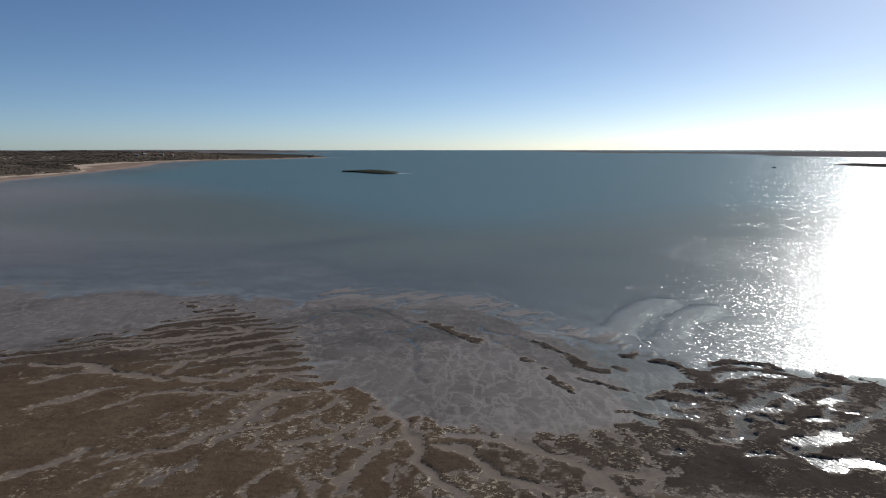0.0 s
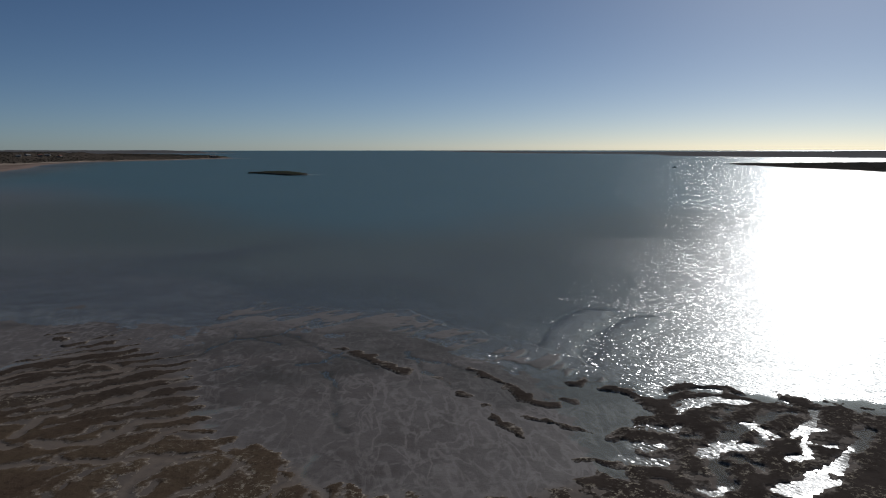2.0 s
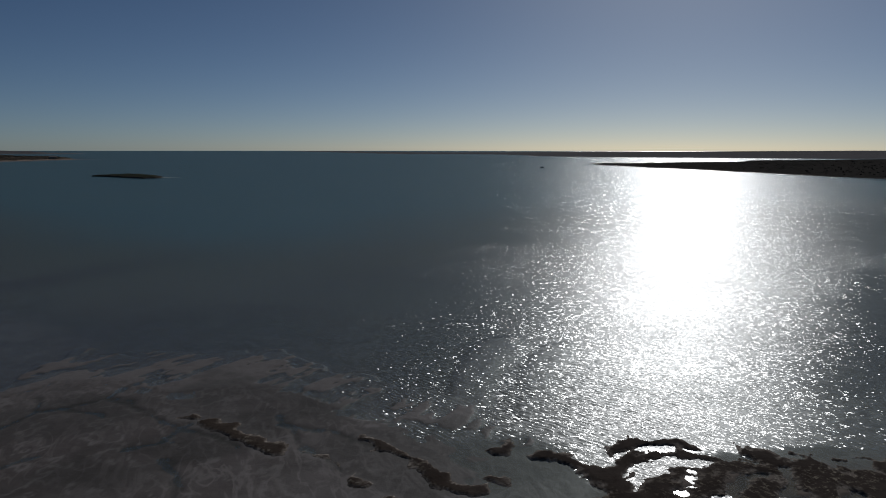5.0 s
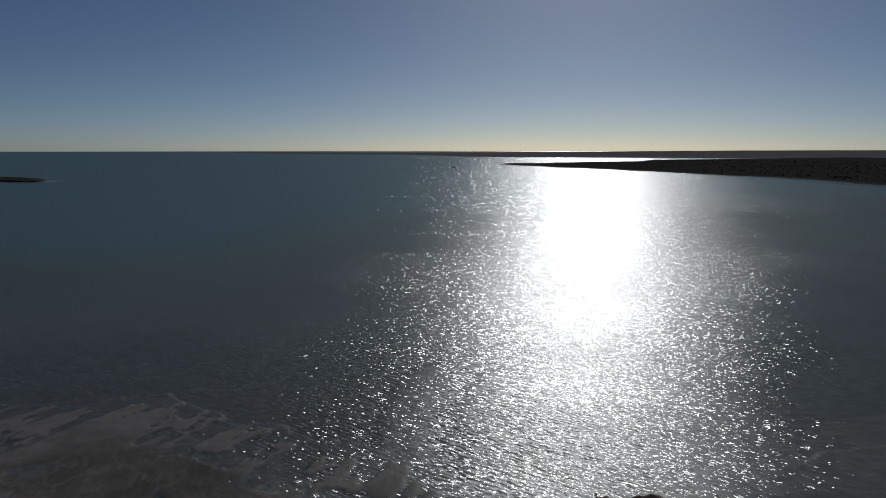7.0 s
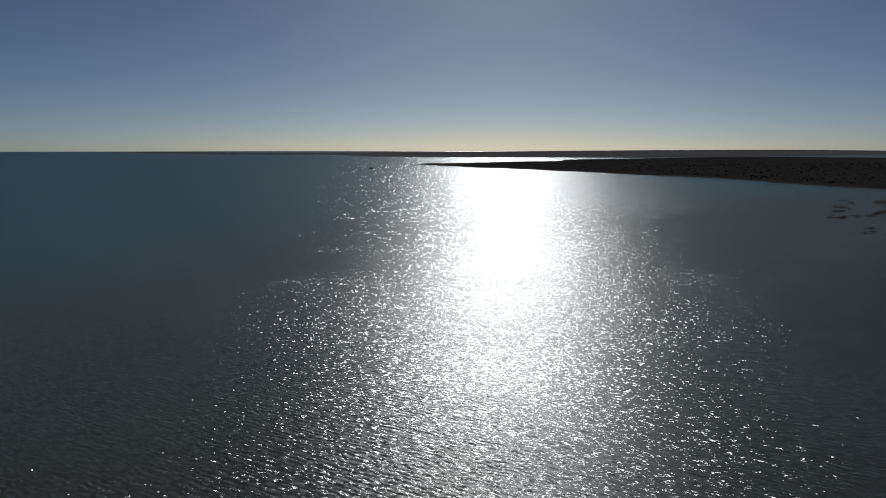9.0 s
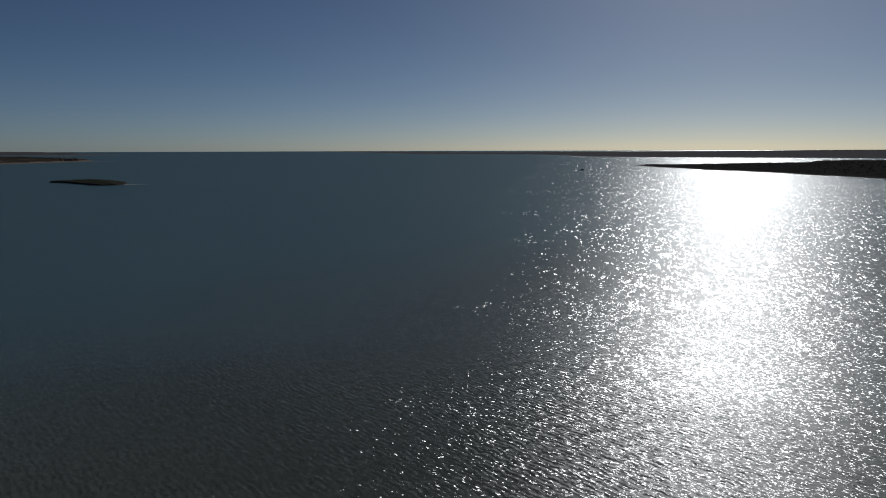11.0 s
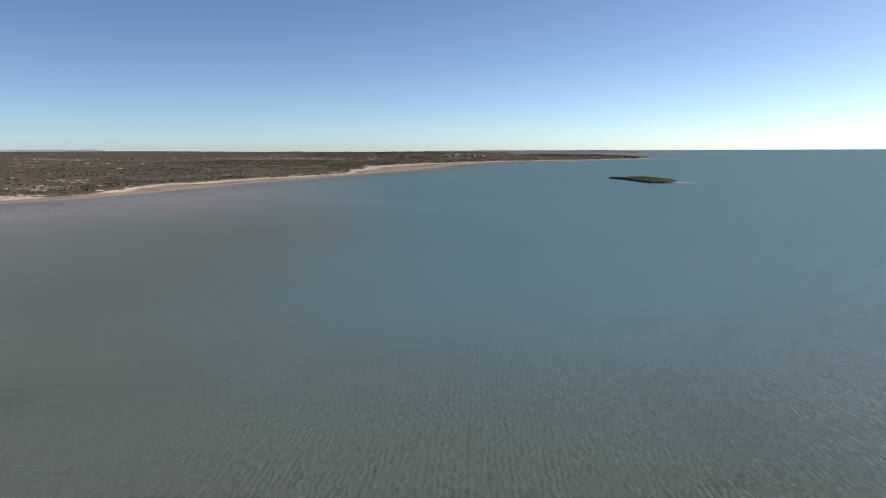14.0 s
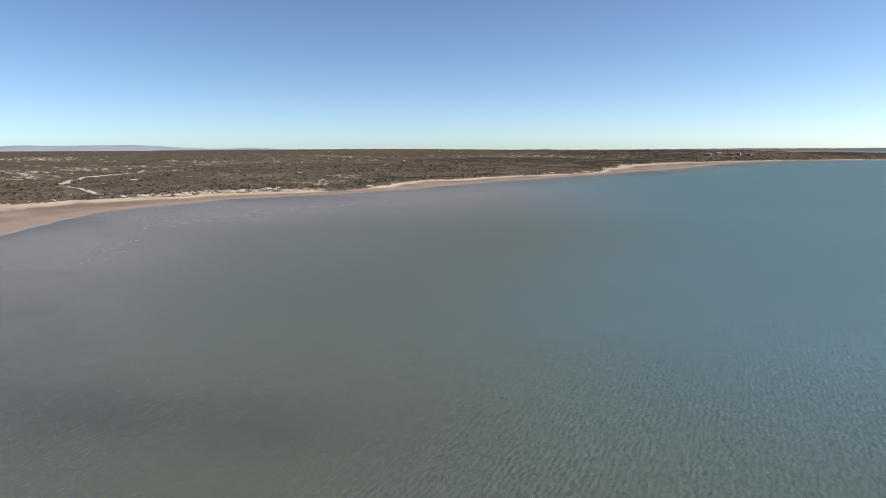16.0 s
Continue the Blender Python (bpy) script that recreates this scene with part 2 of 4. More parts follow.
def sediment_material():
    n = Nodes("tidal_sediment")
    pale, dark, dry = n.attr("pale"), n.attr("dark"), n.attr("dry")
    g1, g2, g3 = n.noise(0.25, 4), n.noise(1.8, 5, 0.6), n.noise(14.0, 3)
    c = n.mix(n.ramp(g1, 0.35, 0.65), (0.068, 0.057, 0.052), (0.128, 0.108, 0.099))
    cells = n.add("ShaderNodeTexVoronoi", Vector=n.add("ShaderNodeVectorMath", i0=n.coords((1, 0.8, 1)), i1=n.add("ShaderNodeTexNoise", Vector=n.coords(), Scale=0.6, Detail=3.0).outputs["Color"]).outputs[0], Scale=0.55)
    cells.feature = "SMOOTH_F1"
    c = n.mix(n.calc("MULTIPLY", n.ramp(cells.outputs["Distance"], 0.15, 0.75), 0.6), (0.085, 0.071, 0.063), c)
    c = n.mix(n.calc("MULTIPLY", n.ramp(g2, 0.45, 0.65), 0.25), c, (0.052, 0.042, 0.036))
    # crooked veins of paler silt, drawn out towards the land
    line = n.calc("ABSOLUTE", n.calc("SUBTRACT", n.noise(0.55, 3.0, 0.55, n.coords((1.1, 0.42, 1)), 0.6), 0.5))
    thread = n.calc("ABSOLUTE", n.calc("SUBTRACT", n.noise(1.3, 2.0, 0.5, n.coords((1.0, 0.5, 1), radians(12)), 0.8), 0.5))
    mesh_ = n.calc("MAXIMUM", n.ramp(line, 0.006, 0.055, 1.0, 0.0), n.ramp(thread, 0.0, 0.05, 0.12, 0.0))
    mesh_ = n.calc("MULTIPLY", mesh_, n.attr("knit"))
    pool = n.ramp(n.noise(0.42, 4.0, 0.55, n.coords((1.0, 0.55, 1)), 0.4), 0.40, 0.62)
    c = n.mix(n.calc("MULTIPLY", n.calc("MULTIPLY", n.attr("knit"), 0.6), pool), c, (0.150, 0.130, 0.121))
    c = n.mix(n.calc("MULTIPLY", mesh_, 0.56), c, (0.25, 0.219, 0.202))
    c = n.mix(n.calc("MULTIPLY", pale, n.ramp(g2, 0.25, 0.6, 0.7, 1.0)), c, n.mix(dry, (0.195, 0.174, 0.160), (0.155, 0.121, 0.096)))
    crack = n.add("ShaderNodeTexVoronoi", Vector=n.add("ShaderNodeVectorMath", i0=n.coords((0.45, 1.0, 1), radians(30)), i1=n.add("ShaderNodeMapping", Vector=n.add("ShaderNodeTexNoise", Vector=n.coords(), Scale=0.25, Detail=4.0).outputs["Color"], Scale=(6, 6, 0)).outputs[0]).outputs[0], Scale=0.28)
    crack.feature = "DISTANCE_TO_EDGE"
    c = n.mix(n.calc("MULTIPLY", n.attr("matted"), n.ramp(crack.outputs["Distance"], 0.04, 0.10)), c, n.mix(n.ramp(g1, 0.35, 0.65), (0.066, 0.045, 0.030), (0.098, 0.068, 0.042)))
    c = n.mix(n.attr("sand"), c, (0.40, 0.315, 0.265))
    c = n.mix(n.calc("MULTIPLY", dark, 0.85), c, (0.042, 0.040, 0.034))
    c = n.mix(n.calc("MULTIPLY", n.ramp(g3, 0.4, 0.7), 0.25), c, (0.11, 0.095, 0.08))
    h = n.calc("ADD", n.calc("MULTIPLY", g2, 0.03), n.calc("MULTIPLY", g3, 0.008))
    return n.principled(c, n.ramp(dry, 0, 1, 0.55, 0.85), n.bump(h, 1.0), 0.045)


def mat_material():
    n = Nodes("microbial_mat")
    crust, rim, warm = n.attr("crust"), n.attr("rim"), n.attr("warm")
    g1, g2, g3 = n.noise(0.22, 4), n.noise(1.5, 6, 0.68), n.noise(3.6, 5, 0.68)
    c = n.mix(n.ramp(g1, 0.35, 0.65), (0.038, 0.029, 0.024), (0.060, 0.047, 0.039))
    c = n.mix(warm, c, n.mix(n.ramp(g1, 0.3, 0.7), (0.074, 0.050, 0.034), (0.100, 0.071, 0.045)))
    c = n.mix(n.calc("MULTIPLY", n.ramp(g2, 0.5, 0.66), 0.4), c, (0.022, 0.016, 0.012))
    spot = n.calc("MULTIPLY", crust, n.ramp(g3, 0.53, 0.60))
    c = n.mix(n.calc("MULTIPLY", spot, n.ramp(g2, 0.38, 0.52)), c, (0.30, 0.255, 0.19))
    # pale rim colour, which also paints in the sunlit seaward edges
    c = n.mix(n.calc("MULTIPLY", rim, n.ramp(g3, 0.35, 0.6)), c, (0.36, 0.31, 0.26))
    h = n.calc("ADD", n.calc("MULTIPLY", g2, 0.05), n.calc("MULTIPLY", g3, 0.035))
    return n.principled(c, 1.0, n.bump(h, 1.0), 0.015)


def shore_material(name, sand, wet, floor, tufts):
    n = Nodes(name)
    veg, damp, bare, wash = n.attr("veg"), n.attr("damp"), n.attr("bare"), n.attr("wash")
    g0, g1, g2, g3 = n.noise(0.006, 4), n.noise(0.035, 5), n.noise(0.3, 6, 0.65), n.noise(2.5, 3)
    s = n.mix(n.ramp(g2, 0.3, 0.7), sand, tuple(0.82 * v for v in sand))
    s = n.mix(n.calc("MULTIPLY", damp, n.ramp(g1, 0.25, 0.6, 0.5, 1.0)), s, wet)
    s = n.mix(n.calc("MULTIPLY", wash, n.ramp(g1, 0.3, 0.6, 0.6, 1.0)), s, tuple((0.38 * u + 0.62 * v) * k for u, v, k in zip(sand, wet, (1.0, 0.95, 1.0))))
    f = n.mix(n.ramp(g1, 0.35, 0.65), floor, tufts)
    f = n.mix(n.calc("MULTIPLY", n.ramp(g2, 0.45, 0.62), 0.7), f, tuple(0.5 * v for v in tufts))
    dune = n.noise(0.15, 5, 0.7, n.coords((1.0, 0.7, 1.0), radians(30)))
    open_ = n.ramp(n.calc("ADD", n.calc("ADD", dune, n.calc("MULTIPLY", g0, 0.12)), n.calc("MULTIPLY", bare, 0.17)), 0.715, 0.74)
    open_ = n.calc("MULTIPLY", open_, n.ramp(g2, 0.44, 0.54))
    f = n.mix(open_, f, tuple(0.92 * v for v in sand))
    f = n.mix(n.calc("MULTIPLY", n.ramp(g3, 0.5, 0.7), 0.3), f, floor)
    c = n.mix(n.ramp(n.calc("ADD", veg, n.calc("MULTIPLY", n.calc("SUBTRACT", g2, 0.5), 0.5)), 0.4, 0.6), s, f)
    h = n.calc("ADD", n.calc("MULTIPLY", g2, 0.5), n.calc("MULTIPLY", g3, 0.12))
    return n.principled(c, 1.0, n.bump(h, 1.0, 0.7), 0.0)


def leaf_material(name, a, b):
    n = Nodes(name)
    isl = n.t.nodes.new("ShaderNodeNewGeometry").outputs["Random Per Island"]
    rnd = n.t.nodes.new("ShaderNodeObjectInfo").outputs["Random"]
    c = n.mix(n.calc("FRACT", n.calc("ADD", isl, rnd)), a, b)
    c = n.mix(n.ramp(n.noise(0.02, 3), 0.35, 0.65), c, n.mix(0.6, c, (0.115, 0.10, 0.075)))
    return n.principled(c, 0.95, None, 0.03)


def plain_material(name, color, rough=0.6, metal=0.0, vary=0.2, scale=3.0, spec=0.4):
    n = Nodes(name)
    g = n.noise(scale, 5, 0.6)
    c = n.mix(n.ramp(g, 0.3, 0.7), color, tuple((1 - vary) * v for v in color))
    return n.principled(c, rough, n.bump(g, 0.01), spec, metal)


WATER = water_material()
SEDIMENT = sediment_material()
MAT = mat_material()
SHORE = shore_material("shrub_coast_sand", (0.42, 0.335, 0.262), (0.172, 0.124, 0.100), (0.122, 0.096, 0.075), (0.074, 0.060, 0.047))
DARKSHORE = shore_material("low_marsh_coast", (0.070, 0.061, 0.055), (0.070, 0.061, 0.055), (0.054, 0.048, 0.043), (0.044, 0.040, 0.035))
# distance haze is painted into these paler, greyer ground colours
HAZYSHORE = shore_material("far_coast_haze_painted", (0.21, 0.195, 0.19), (0.20, 0.185, 0.18), (0.165, 0.155, 0.152), (0.14, 0.132, 0.13))
LEAF = leaf_material("scrub_foliage", (0.054, 0.047, 0.034), (0.098, 0.082, 0.061))
DARKLEAF = leaf_material("saltmarsh_foliage", (0.026, 0.024, 0.018), (0.044, 0.038, 0.029))
ROCK = plain_material("weathered_reef_rock", (0.050, 0.042, 0.034), 0.95, 0.0, 0.5, 0.8, 0.05)
TURF = plain_material("dry_islet_turf", (0.070, 0.070, 0.048), 1.0, 0.0, 0.45, 0.35, 0.0)
SAND = plain_material("pale_shell_sand", (0.42, 0.36, 0.29), 0.95, 0.0, 0.2, 0.6, 0.05)

# ---- tidal flat and sea bed ----
EDGE = [(-400, 130), (-140, 110), (-66, 98), (-45, 97), (-30, 95), (-18, 86), (-14, 90), (-6, 88), (6, 83), (10, 75), (17, 70), (22, 64), (31, 61), (45, 58), (70, 56), (120, 60), (400, 90)]
DRY = [(-400, 58), (-80, 58), (-42, 60), (-39.5, 65.4), (-34, 69), (-31.6, 74), (-26.7, 79), (-19.8, 74), (-16.3, 70), (-13, 60), (-10.4, 54), (-6.7, 51.6), (-2.7, 47), (0.6, 45), (4.7, 44.6), (8.6, 44),
       (10.8, 45), (13.5, 47.6), (16.9, 47.6), (18.5, 52), (20.5, 55.5), (23, 57.5), (27, 58.6), (30.5, 58), (33.5, 56.3), (36.5, 55), (40, 53), (46, 50), (52, 46), (60, 40), (400, 40)]
# raised mats out on the wet flat: half width, then the way along each
BARS = [
    (0.45, [(-2.8, 74.9), (-1.4, 74.4)]), (0.85, [(-0.6, 73.0), (0.6, 71.3), (3.7, 67.0)]),
    (0.55, [(9.7, 66.9), (11.8, 62.2)]), (0.75, [(11.8, 62.2), (13.2, 58.5), (14.3, 57.9)]), (0.55, [(9.5, 56.2), (10.4, 52.9)]),
    (0.5, [(12.0, 55.4), (12.7, 54.6)]), (0.65, [(13.2, 54.6), (14.3, 53.3)]), (0.6, [(17.4, 62.5), (18.7, 62.7)]),
    (0.35, [(8.9, 58.3), (9.7, 57.9)]), (0.35, [(15.5, 58.2), (16.3, 58.2)]), (0.7, [(19.8, 60.8), (21.4, 60.1), (22.4, 57.7)]),
    (1.1, [(22.4, 57.7), (22.8, 55.2)]), (0.9, [(23.6, 53.4), (25.2, 51.8)]), (0.75, [(24.9, 59.4), (27.4, 60.0), (30.5, 59.0)]),
    (0.8, [(23.0, 57.0), (26.2, 57.9)]), (0.7, [(30.3, 57.0), (31.7, 55.0), (29.6, 54.1), (26.7, 53.0)]),
]
SMALL_BARS = [
    (0.35, [(15.0, 53.4), (15.8, 52.6)]), (0.45, [(17.1, 51.6), (19.4, 52.2)]), (0.4, [(16.6, 50.8), (18.4, 50.6)]),
    (0.5, [(13.9, 48.4), (16.1, 46.0)]), (0.6, [(-32.7, 82.2), (-30.9, 81.6)]), (0.3, [(-34.0, 84.0), (-31.5, 84.4)]),
    (0.6, [(33.5, 57.2), (34.6, 55.8)]), (0.22, [(5.6, 66.2), (7.0, 63.6)]), (0.25, [(7.5, 61.5), (8.4, 60.4)]),
]
# creeks and pools that hold still water, half width first, and those that the wind ruffles
STILL = [
    (0.5, [(29.8, 45.5), (28.1, 44.8), (26.6, 43.8)]), (0.5, [(36.1, 50.3), (34.4, 49.5), (32.3, 47.5), (30.0, 45.7)]), (0.45, [(26.9, 43.6), (25.0, 42.3), (23.7, 41.6), (23.1, 42.0)]),
    (0.5, [(23.1, 42.0), (23.6, 40.5), (24.5, 40.0)]), (0.33, [(30.6, 49.8), (28.4, 46.4)]), (0.5, [(31.9, 53.4), (30.0, 52.9), (27.7, 52.7), (25.0, 50.1), (23.5, 48.8)]), (0.42, [(27.2, 50.3), (26.6, 48.9), (25.0, 48.3)]),
    (0.45, [(22.9, 47.9), (21.7, 45.4), (21.0, 44.0)]), (0.3, [(23.1, 46.9), (24.0, 46.8), (24.6, 45.4)]), (0.22, [(28.8, 55.4), (25.5, 52.7)]), (0.45, [(22.1, 50.6), (23.4, 50.7)]),
    (0.42, [(34.1, 53.9), (32.5, 51.4), (30.7, 50.3)]),
]
RUFFLED = [
    (0.65, [(27.8, 44.0), (25.5, 43.3), (23.9, 43.2)]), (1.2, [(24.3, 39.7), (25.9, 39.5), (26.8, 39.7)]), (0.35, [(20.6, 41.1), (21.8, 40.9)]), (0.4, [(31.3, 50.7), (29.5, 50.0)]),
    (0.28, [(30.4, 48.8), (30.9, 48.3), (31.7, 48.0)]), (0.35, [(27.3, 46.3), (28.1, 46.4)]), (0.45, [(27.7, 52.7), (27.5, 51.2), (28.0, 50.2)]), (0.7, [(25.1, 48.4), (23.9, 48.4), (21.8, 47.7)]),
    (0.45, [(20.4, 43.8), (19.4, 44.0)]), (0.75, [(23.7, 55.0), (26.1, 56.0), (28.0, 57.0), (29.8, 56.5)]), (0.45, [(19.4, 52.5), (20.7, 51.7), (22.7, 51.6)]), (0.5, [(17.8, 49.5), (20.1, 49.0)]),
    (0.8, [(15.8, 47.8), (18.8, 47.3)]), (0.3, [(14.7, 41.3), (15.8, 41.2)]),
]
CREEKS = STILL + RUFFLED
# dry runnels, pale with drained silt
RUNNELS = [
    (0.3, [(-15.6, 42.8), (-14.8, 46.6), (-13.3, 52.3), (-10.6, 52.9)]), (0.3, [(-10.9, 42.5), (-8.0, 43.7), (-6.0, 46.0), (-4.1, 48.1), (-4.0, 51.6)]),
    (0.35, [(-6.3, 37.7), (-5.2, 39.9), (-3.3, 43.0), (-1.8, 44.1), (-2.9, 46.5), (-4.1, 48.1)]), (0.4, [(-1.8, 44.1), (-1.4, 39.9), (0.5, 36.9)]),
    (0.45, [(-0.2, 42.3), (1.7, 41.5), (3.3, 38.4), (6.5, 35.6)]), (0.6, [(0.6, 43.6), (4.9, 43.0), (6.6, 41.5), (8.4, 39.1), (10.6, 35.6)]),
    (0.3, [(9.6, 38.0), (13.4, 38.0)]), (0.25, [(-21.2, 39.5), (-18.2, 41.5), (-15.8, 45.6)]), (0.35, [(-30.7, 50.2), (-27.2, 53.2)]),
    (0.3, [(-35.0, 55.4), (-30.4, 58.7)]), (0.3, [(-15.0, 44.6), (-12.9, 45.6), (-10.7, 47.1), (-8.3, 50.4)]), (0.35, [(17.2, 44.6), (18.4, 42.9), (19.9, 42.3)]),
]
# crooked lines of silt between the western mats
SILT_LINES = [
    (0.45, [(-38.2, 59.6), (-33.0, 58.8), (-30.0, 57.8), (-23.9, 55.4)]), (0.35, [(-34.7, 55.0), (-33.9, 56.6), (-29.9, 57.7)]),
    (0.5, [(-34.6, 67.3), (-28.8, 67.5), (-27.5, 68.7), (-24.1, 70.5), (-20.9, 71.1)]), (0.5, [(-32.9, 64.3), (-30.5, 63.5), (-28.5, 66.8), (-23.2, 68.5), (-20.6, 70.0)]),
    (0.5, [(-25.9, 63.2), (-23.6, 64.5), (-20.3, 66.8), (-15.8, 67.9)]), (0.5, [(-24.6, 57.2), (-24.3, 60.4), (-22.5, 61.4), (-20.3, 63.2), (-17.8, 64.3)]),
    (0.55, [(-22.5, 55.7), (-18.9, 55.4), (-16.3, 58.4), (-12.9, 59.5), (-9.8, 60.4)]), (0.45, [(-20.5, 53.0), (-17.3, 51.7), (-15.3, 53.0), (-13.2, 56.4), (-11.0, 57.9)]),
    (0.3, [(-26.0, 49.3), (-24.8, 51.1), (-22.6, 52.3), (-20.2, 52.1)]), (0.4, [(-17.3, 51.7), (-14.5, 51.7), (-11.3, 51.7)]),
]
SILT_LINES += [
    (0.3, [(-19.8, 40.1), (-18.2, 41.5), (-15.7, 45.3), (-14.3, 47.6), (-12.4, 52.6)]), (0.3, [(-32.0, 49.3), (-30.8, 51.1), (-28.5, 53.0)]),
    (0.45, [(-26.5, 38.1), (-25.6, 38.8), (-24.3, 40.3), (-23.8, 41.5)]), (0.45, [(-33.0, 73.0), (-30.0, 75.8), (-26.5, 76.6)]), (0.45, [(-34.0, 68.8), (-29.0, 71.6), (-25.5, 73.4), (-22.5, 71.6)]),
]
GULLIES = [
    [(-16.4, 73.5), (-15.1, 76.8), (-12.8, 79.5), (-10.9, 79.8), (-8.8, 77.3)], [(-8.9, 82.2), (-5.7, 77.3), (-2.8, 73.0), (1.0, 68.4)], [(-12.1, 79.5), (-8.9, 81.6), (-6.2, 84.0), (-3.3, 85.9)],
    [(-5.8, 70.0), (-3.7, 71.1), (-1.9, 73.0)], [(-3.5, 67.8), (-2.5, 63.8), (-2.6, 58.7), (-1.9, 54.3)], [(-14.5, 83.1), (-13.2, 79.5)], [(4.3, 73.4), (5.6, 66.8), (7.0, 62.9)],
    [(4.7, 71.1), (8.1, 67.8), (10.1, 64.8)], [(-14.0, 69.5), (-12.1, 71.1)],
]
# drowned tongues of pale silt that curve out from the flat
LOBES = [
    [(14.5, 64.0), (15.8, 68.7), (18.6, 74.2), (21.1, 78.7), (24.8, 84.6), (28.1, 88.0), (30.8, 87.2), (29.4, 83.1), (26.5, 80.7), (23.6, 76.8), (21.3, 72.3), (19.8, 67.8), (19.0, 63.0)],
    [(20.5, 63.0), (22.0, 68.2), (23.8, 71.1), (26.6, 76.8), (30.2, 81.2), (33.3, 83.7), (35.2, 83.4), (33.9, 80.6), (28.9, 74.7), (26.0, 68.9), (26.0, 61.0)],
]


def along(x, table_):
    return np.interp(x, [p[0] for p in table_], [p[1] for p in table_])


# shore of the scrub coast: y, x
COAST = [(-300, -20), (-60, -40), (60, -95), (110, -135), (143, -163), (160, -192), (176, -214), (202, -226), (234, -234), (289, -232), (335, -240), (411, -262), (507, -277), (600, -292), (676, -306), (755, -328),
         (843, -358), (934, -375), (1040, -372), (1172, -292), (1250, -270), (1348, -228), (1385, -262), (1420, -420), (1480, -800), (1700, -950), (2100, -1000), (2350, -1000), (2700, -1600)]


def coast_x(y):
    return along(y, COAST) - 5.0 * step(190, 230, y) + 2.0 * fbm(y, y * 0 + 3.0, 30.0, 4) * step(130, 200, y)


def warped(x, y):
    """Places shifted a little, so that creeks and mats get uneven outlines."""
    return x + 0.55 * fbm(x, y, 2.4, 6, 3) + 0.14 * value(x / 0.4, y / 0.4, 3), y + 0.7 * fbm(x, y, 2.8, 9, 3) + 0.14 * value(x / 0.4, y / 0.4, 5)


def bed(x, y):
    """Height of the sea bed and tidal flat, and how far the place lies inside the flat and its dry part."""
    wob = 2.2 * fbm(x, y, 7.0, 1) + 0.8 * fbm(x, y, 1.8, 2)
    flat = along(x, EDGE) - y + wob
    dry = along(x, DRY) - y + 0.6 * wob
    deep = -0.10 - 0.16 * step(0, -6, flat) - 0.35 * step(-3, -25, flat) - 0.7 * step(-15, -120, flat) - 1.4 * step(-100, -420, flat)
    # the western flat shelves gently, with drowned lenses of silt
    west = step(-10, -22, x)
    shelf = -0.035 - 0.30 * step(2, -34, flat) + 0.055 * fbm(x * 0.8, y, 5.5, 10, 3)
    west = west * step(-75, -25, flat)
    deep = deep * (1 - west) + np.maximum(deep, shelf) * west
    # shoals that finger out beyond the edge of the flat
    shoal = np.maximum.reduce([inside(x, y, l) for l in LOBES]) + 0.35 * fbm(x, y, 3.0, 5)
    deep = np.maximum(deep - 0.25 * step(-12, -2, flat) * step(0, -4, flat) * step(10, 20, x) * step(40, 30, x), -0.52 + 0.40 * step(-1.6, 1.0, shoal))
    # broad drowned shallows towards the marsh shore
    deep = np.maximum(deep, -0.34 + 0.14 * fbm(x, y, 22.0, 7) - 3.0 * (1 - step(52, 75, x)) - 3.0 * step(105, 150, y + 0.25 * (100 - x)))
    off = x - coast_x(y)
    deep = np.maximum(deep, np.maximum(-0.05 - 0.008 * np.maximum(off, 0), -2.6))
    ripple = 0.02 * value((x + y) / 2.1 + fbm(x, y, 6, 3), (x - y) / 1.0, 4)
    rag = step(9, 2, flat)
    wet = 0.03 - 0.055 * step(11, 18, x) + 0.018 * fbm(x, y, 3.2, 6) + 0.012 * fbm(x, y, 0.9, 8)
    wet = wet - west * step(16, 0, flat) * (0.045 - 0.05 * fbm(x * 0.8, y, 5.5, 10, 3))
    wet = wet - 0.02 * rag + 0.05 * rag * fbm(x * 0.9 + 0.5 * y, y * 0.8 - 0.3 * x, 2.4, 11)
    # tongues of silt along the edge of the flat
    tongue = fbm((0.77 * x + 0.64 * y) * 0.42 + 0.6 * fbm(x, y, 3.0, 4, 2), -0.64 * x + 0.77 * y, 1.5, 11, 4)
    brink = step(-7, -4, flat) * step(6, 3, flat) * step(-20, -14, x) * step(24, 18, x)
    lick = np.where(brink > 0.5, step(-0.06, 0.10, tongue + 0.11 * flat), 0.0)
    z = np.where(flat > 0, wet - 0.03 * step(4, 0, flat), deep + ripple)
    z = np.where(brink > 0.5, -0.075 + 0.10 * lick + 0.015 * fbm(x, y, 0.9, 8), z)
    z = z + step(-0.5, 3.5, dry) * (0.085 - np.minimum(wet + 0.05, 0.02)) * (flat > 0)
    px, py = warped(x, y)
    for l in GULLIES:
        z = z - 0.028 * step(0.5, 0.15, reach(px, py, l)) * (flat > 0) * step(1.0, -1.0, dry)
    for w, l in CREEKS:
        z = np.minimum(z, np.where(reach(px, py, l) < w * 0.8 + 0.2 * value(x / 0.7, y / 0.7, 9), -0.06, z))
    for w, l in RUNNELS + SILT_LINES:
        z = z - 0.04 * step(w * 1.3, w * 0.4, reach(px, py, l))
    return z, flat, dry, shoal


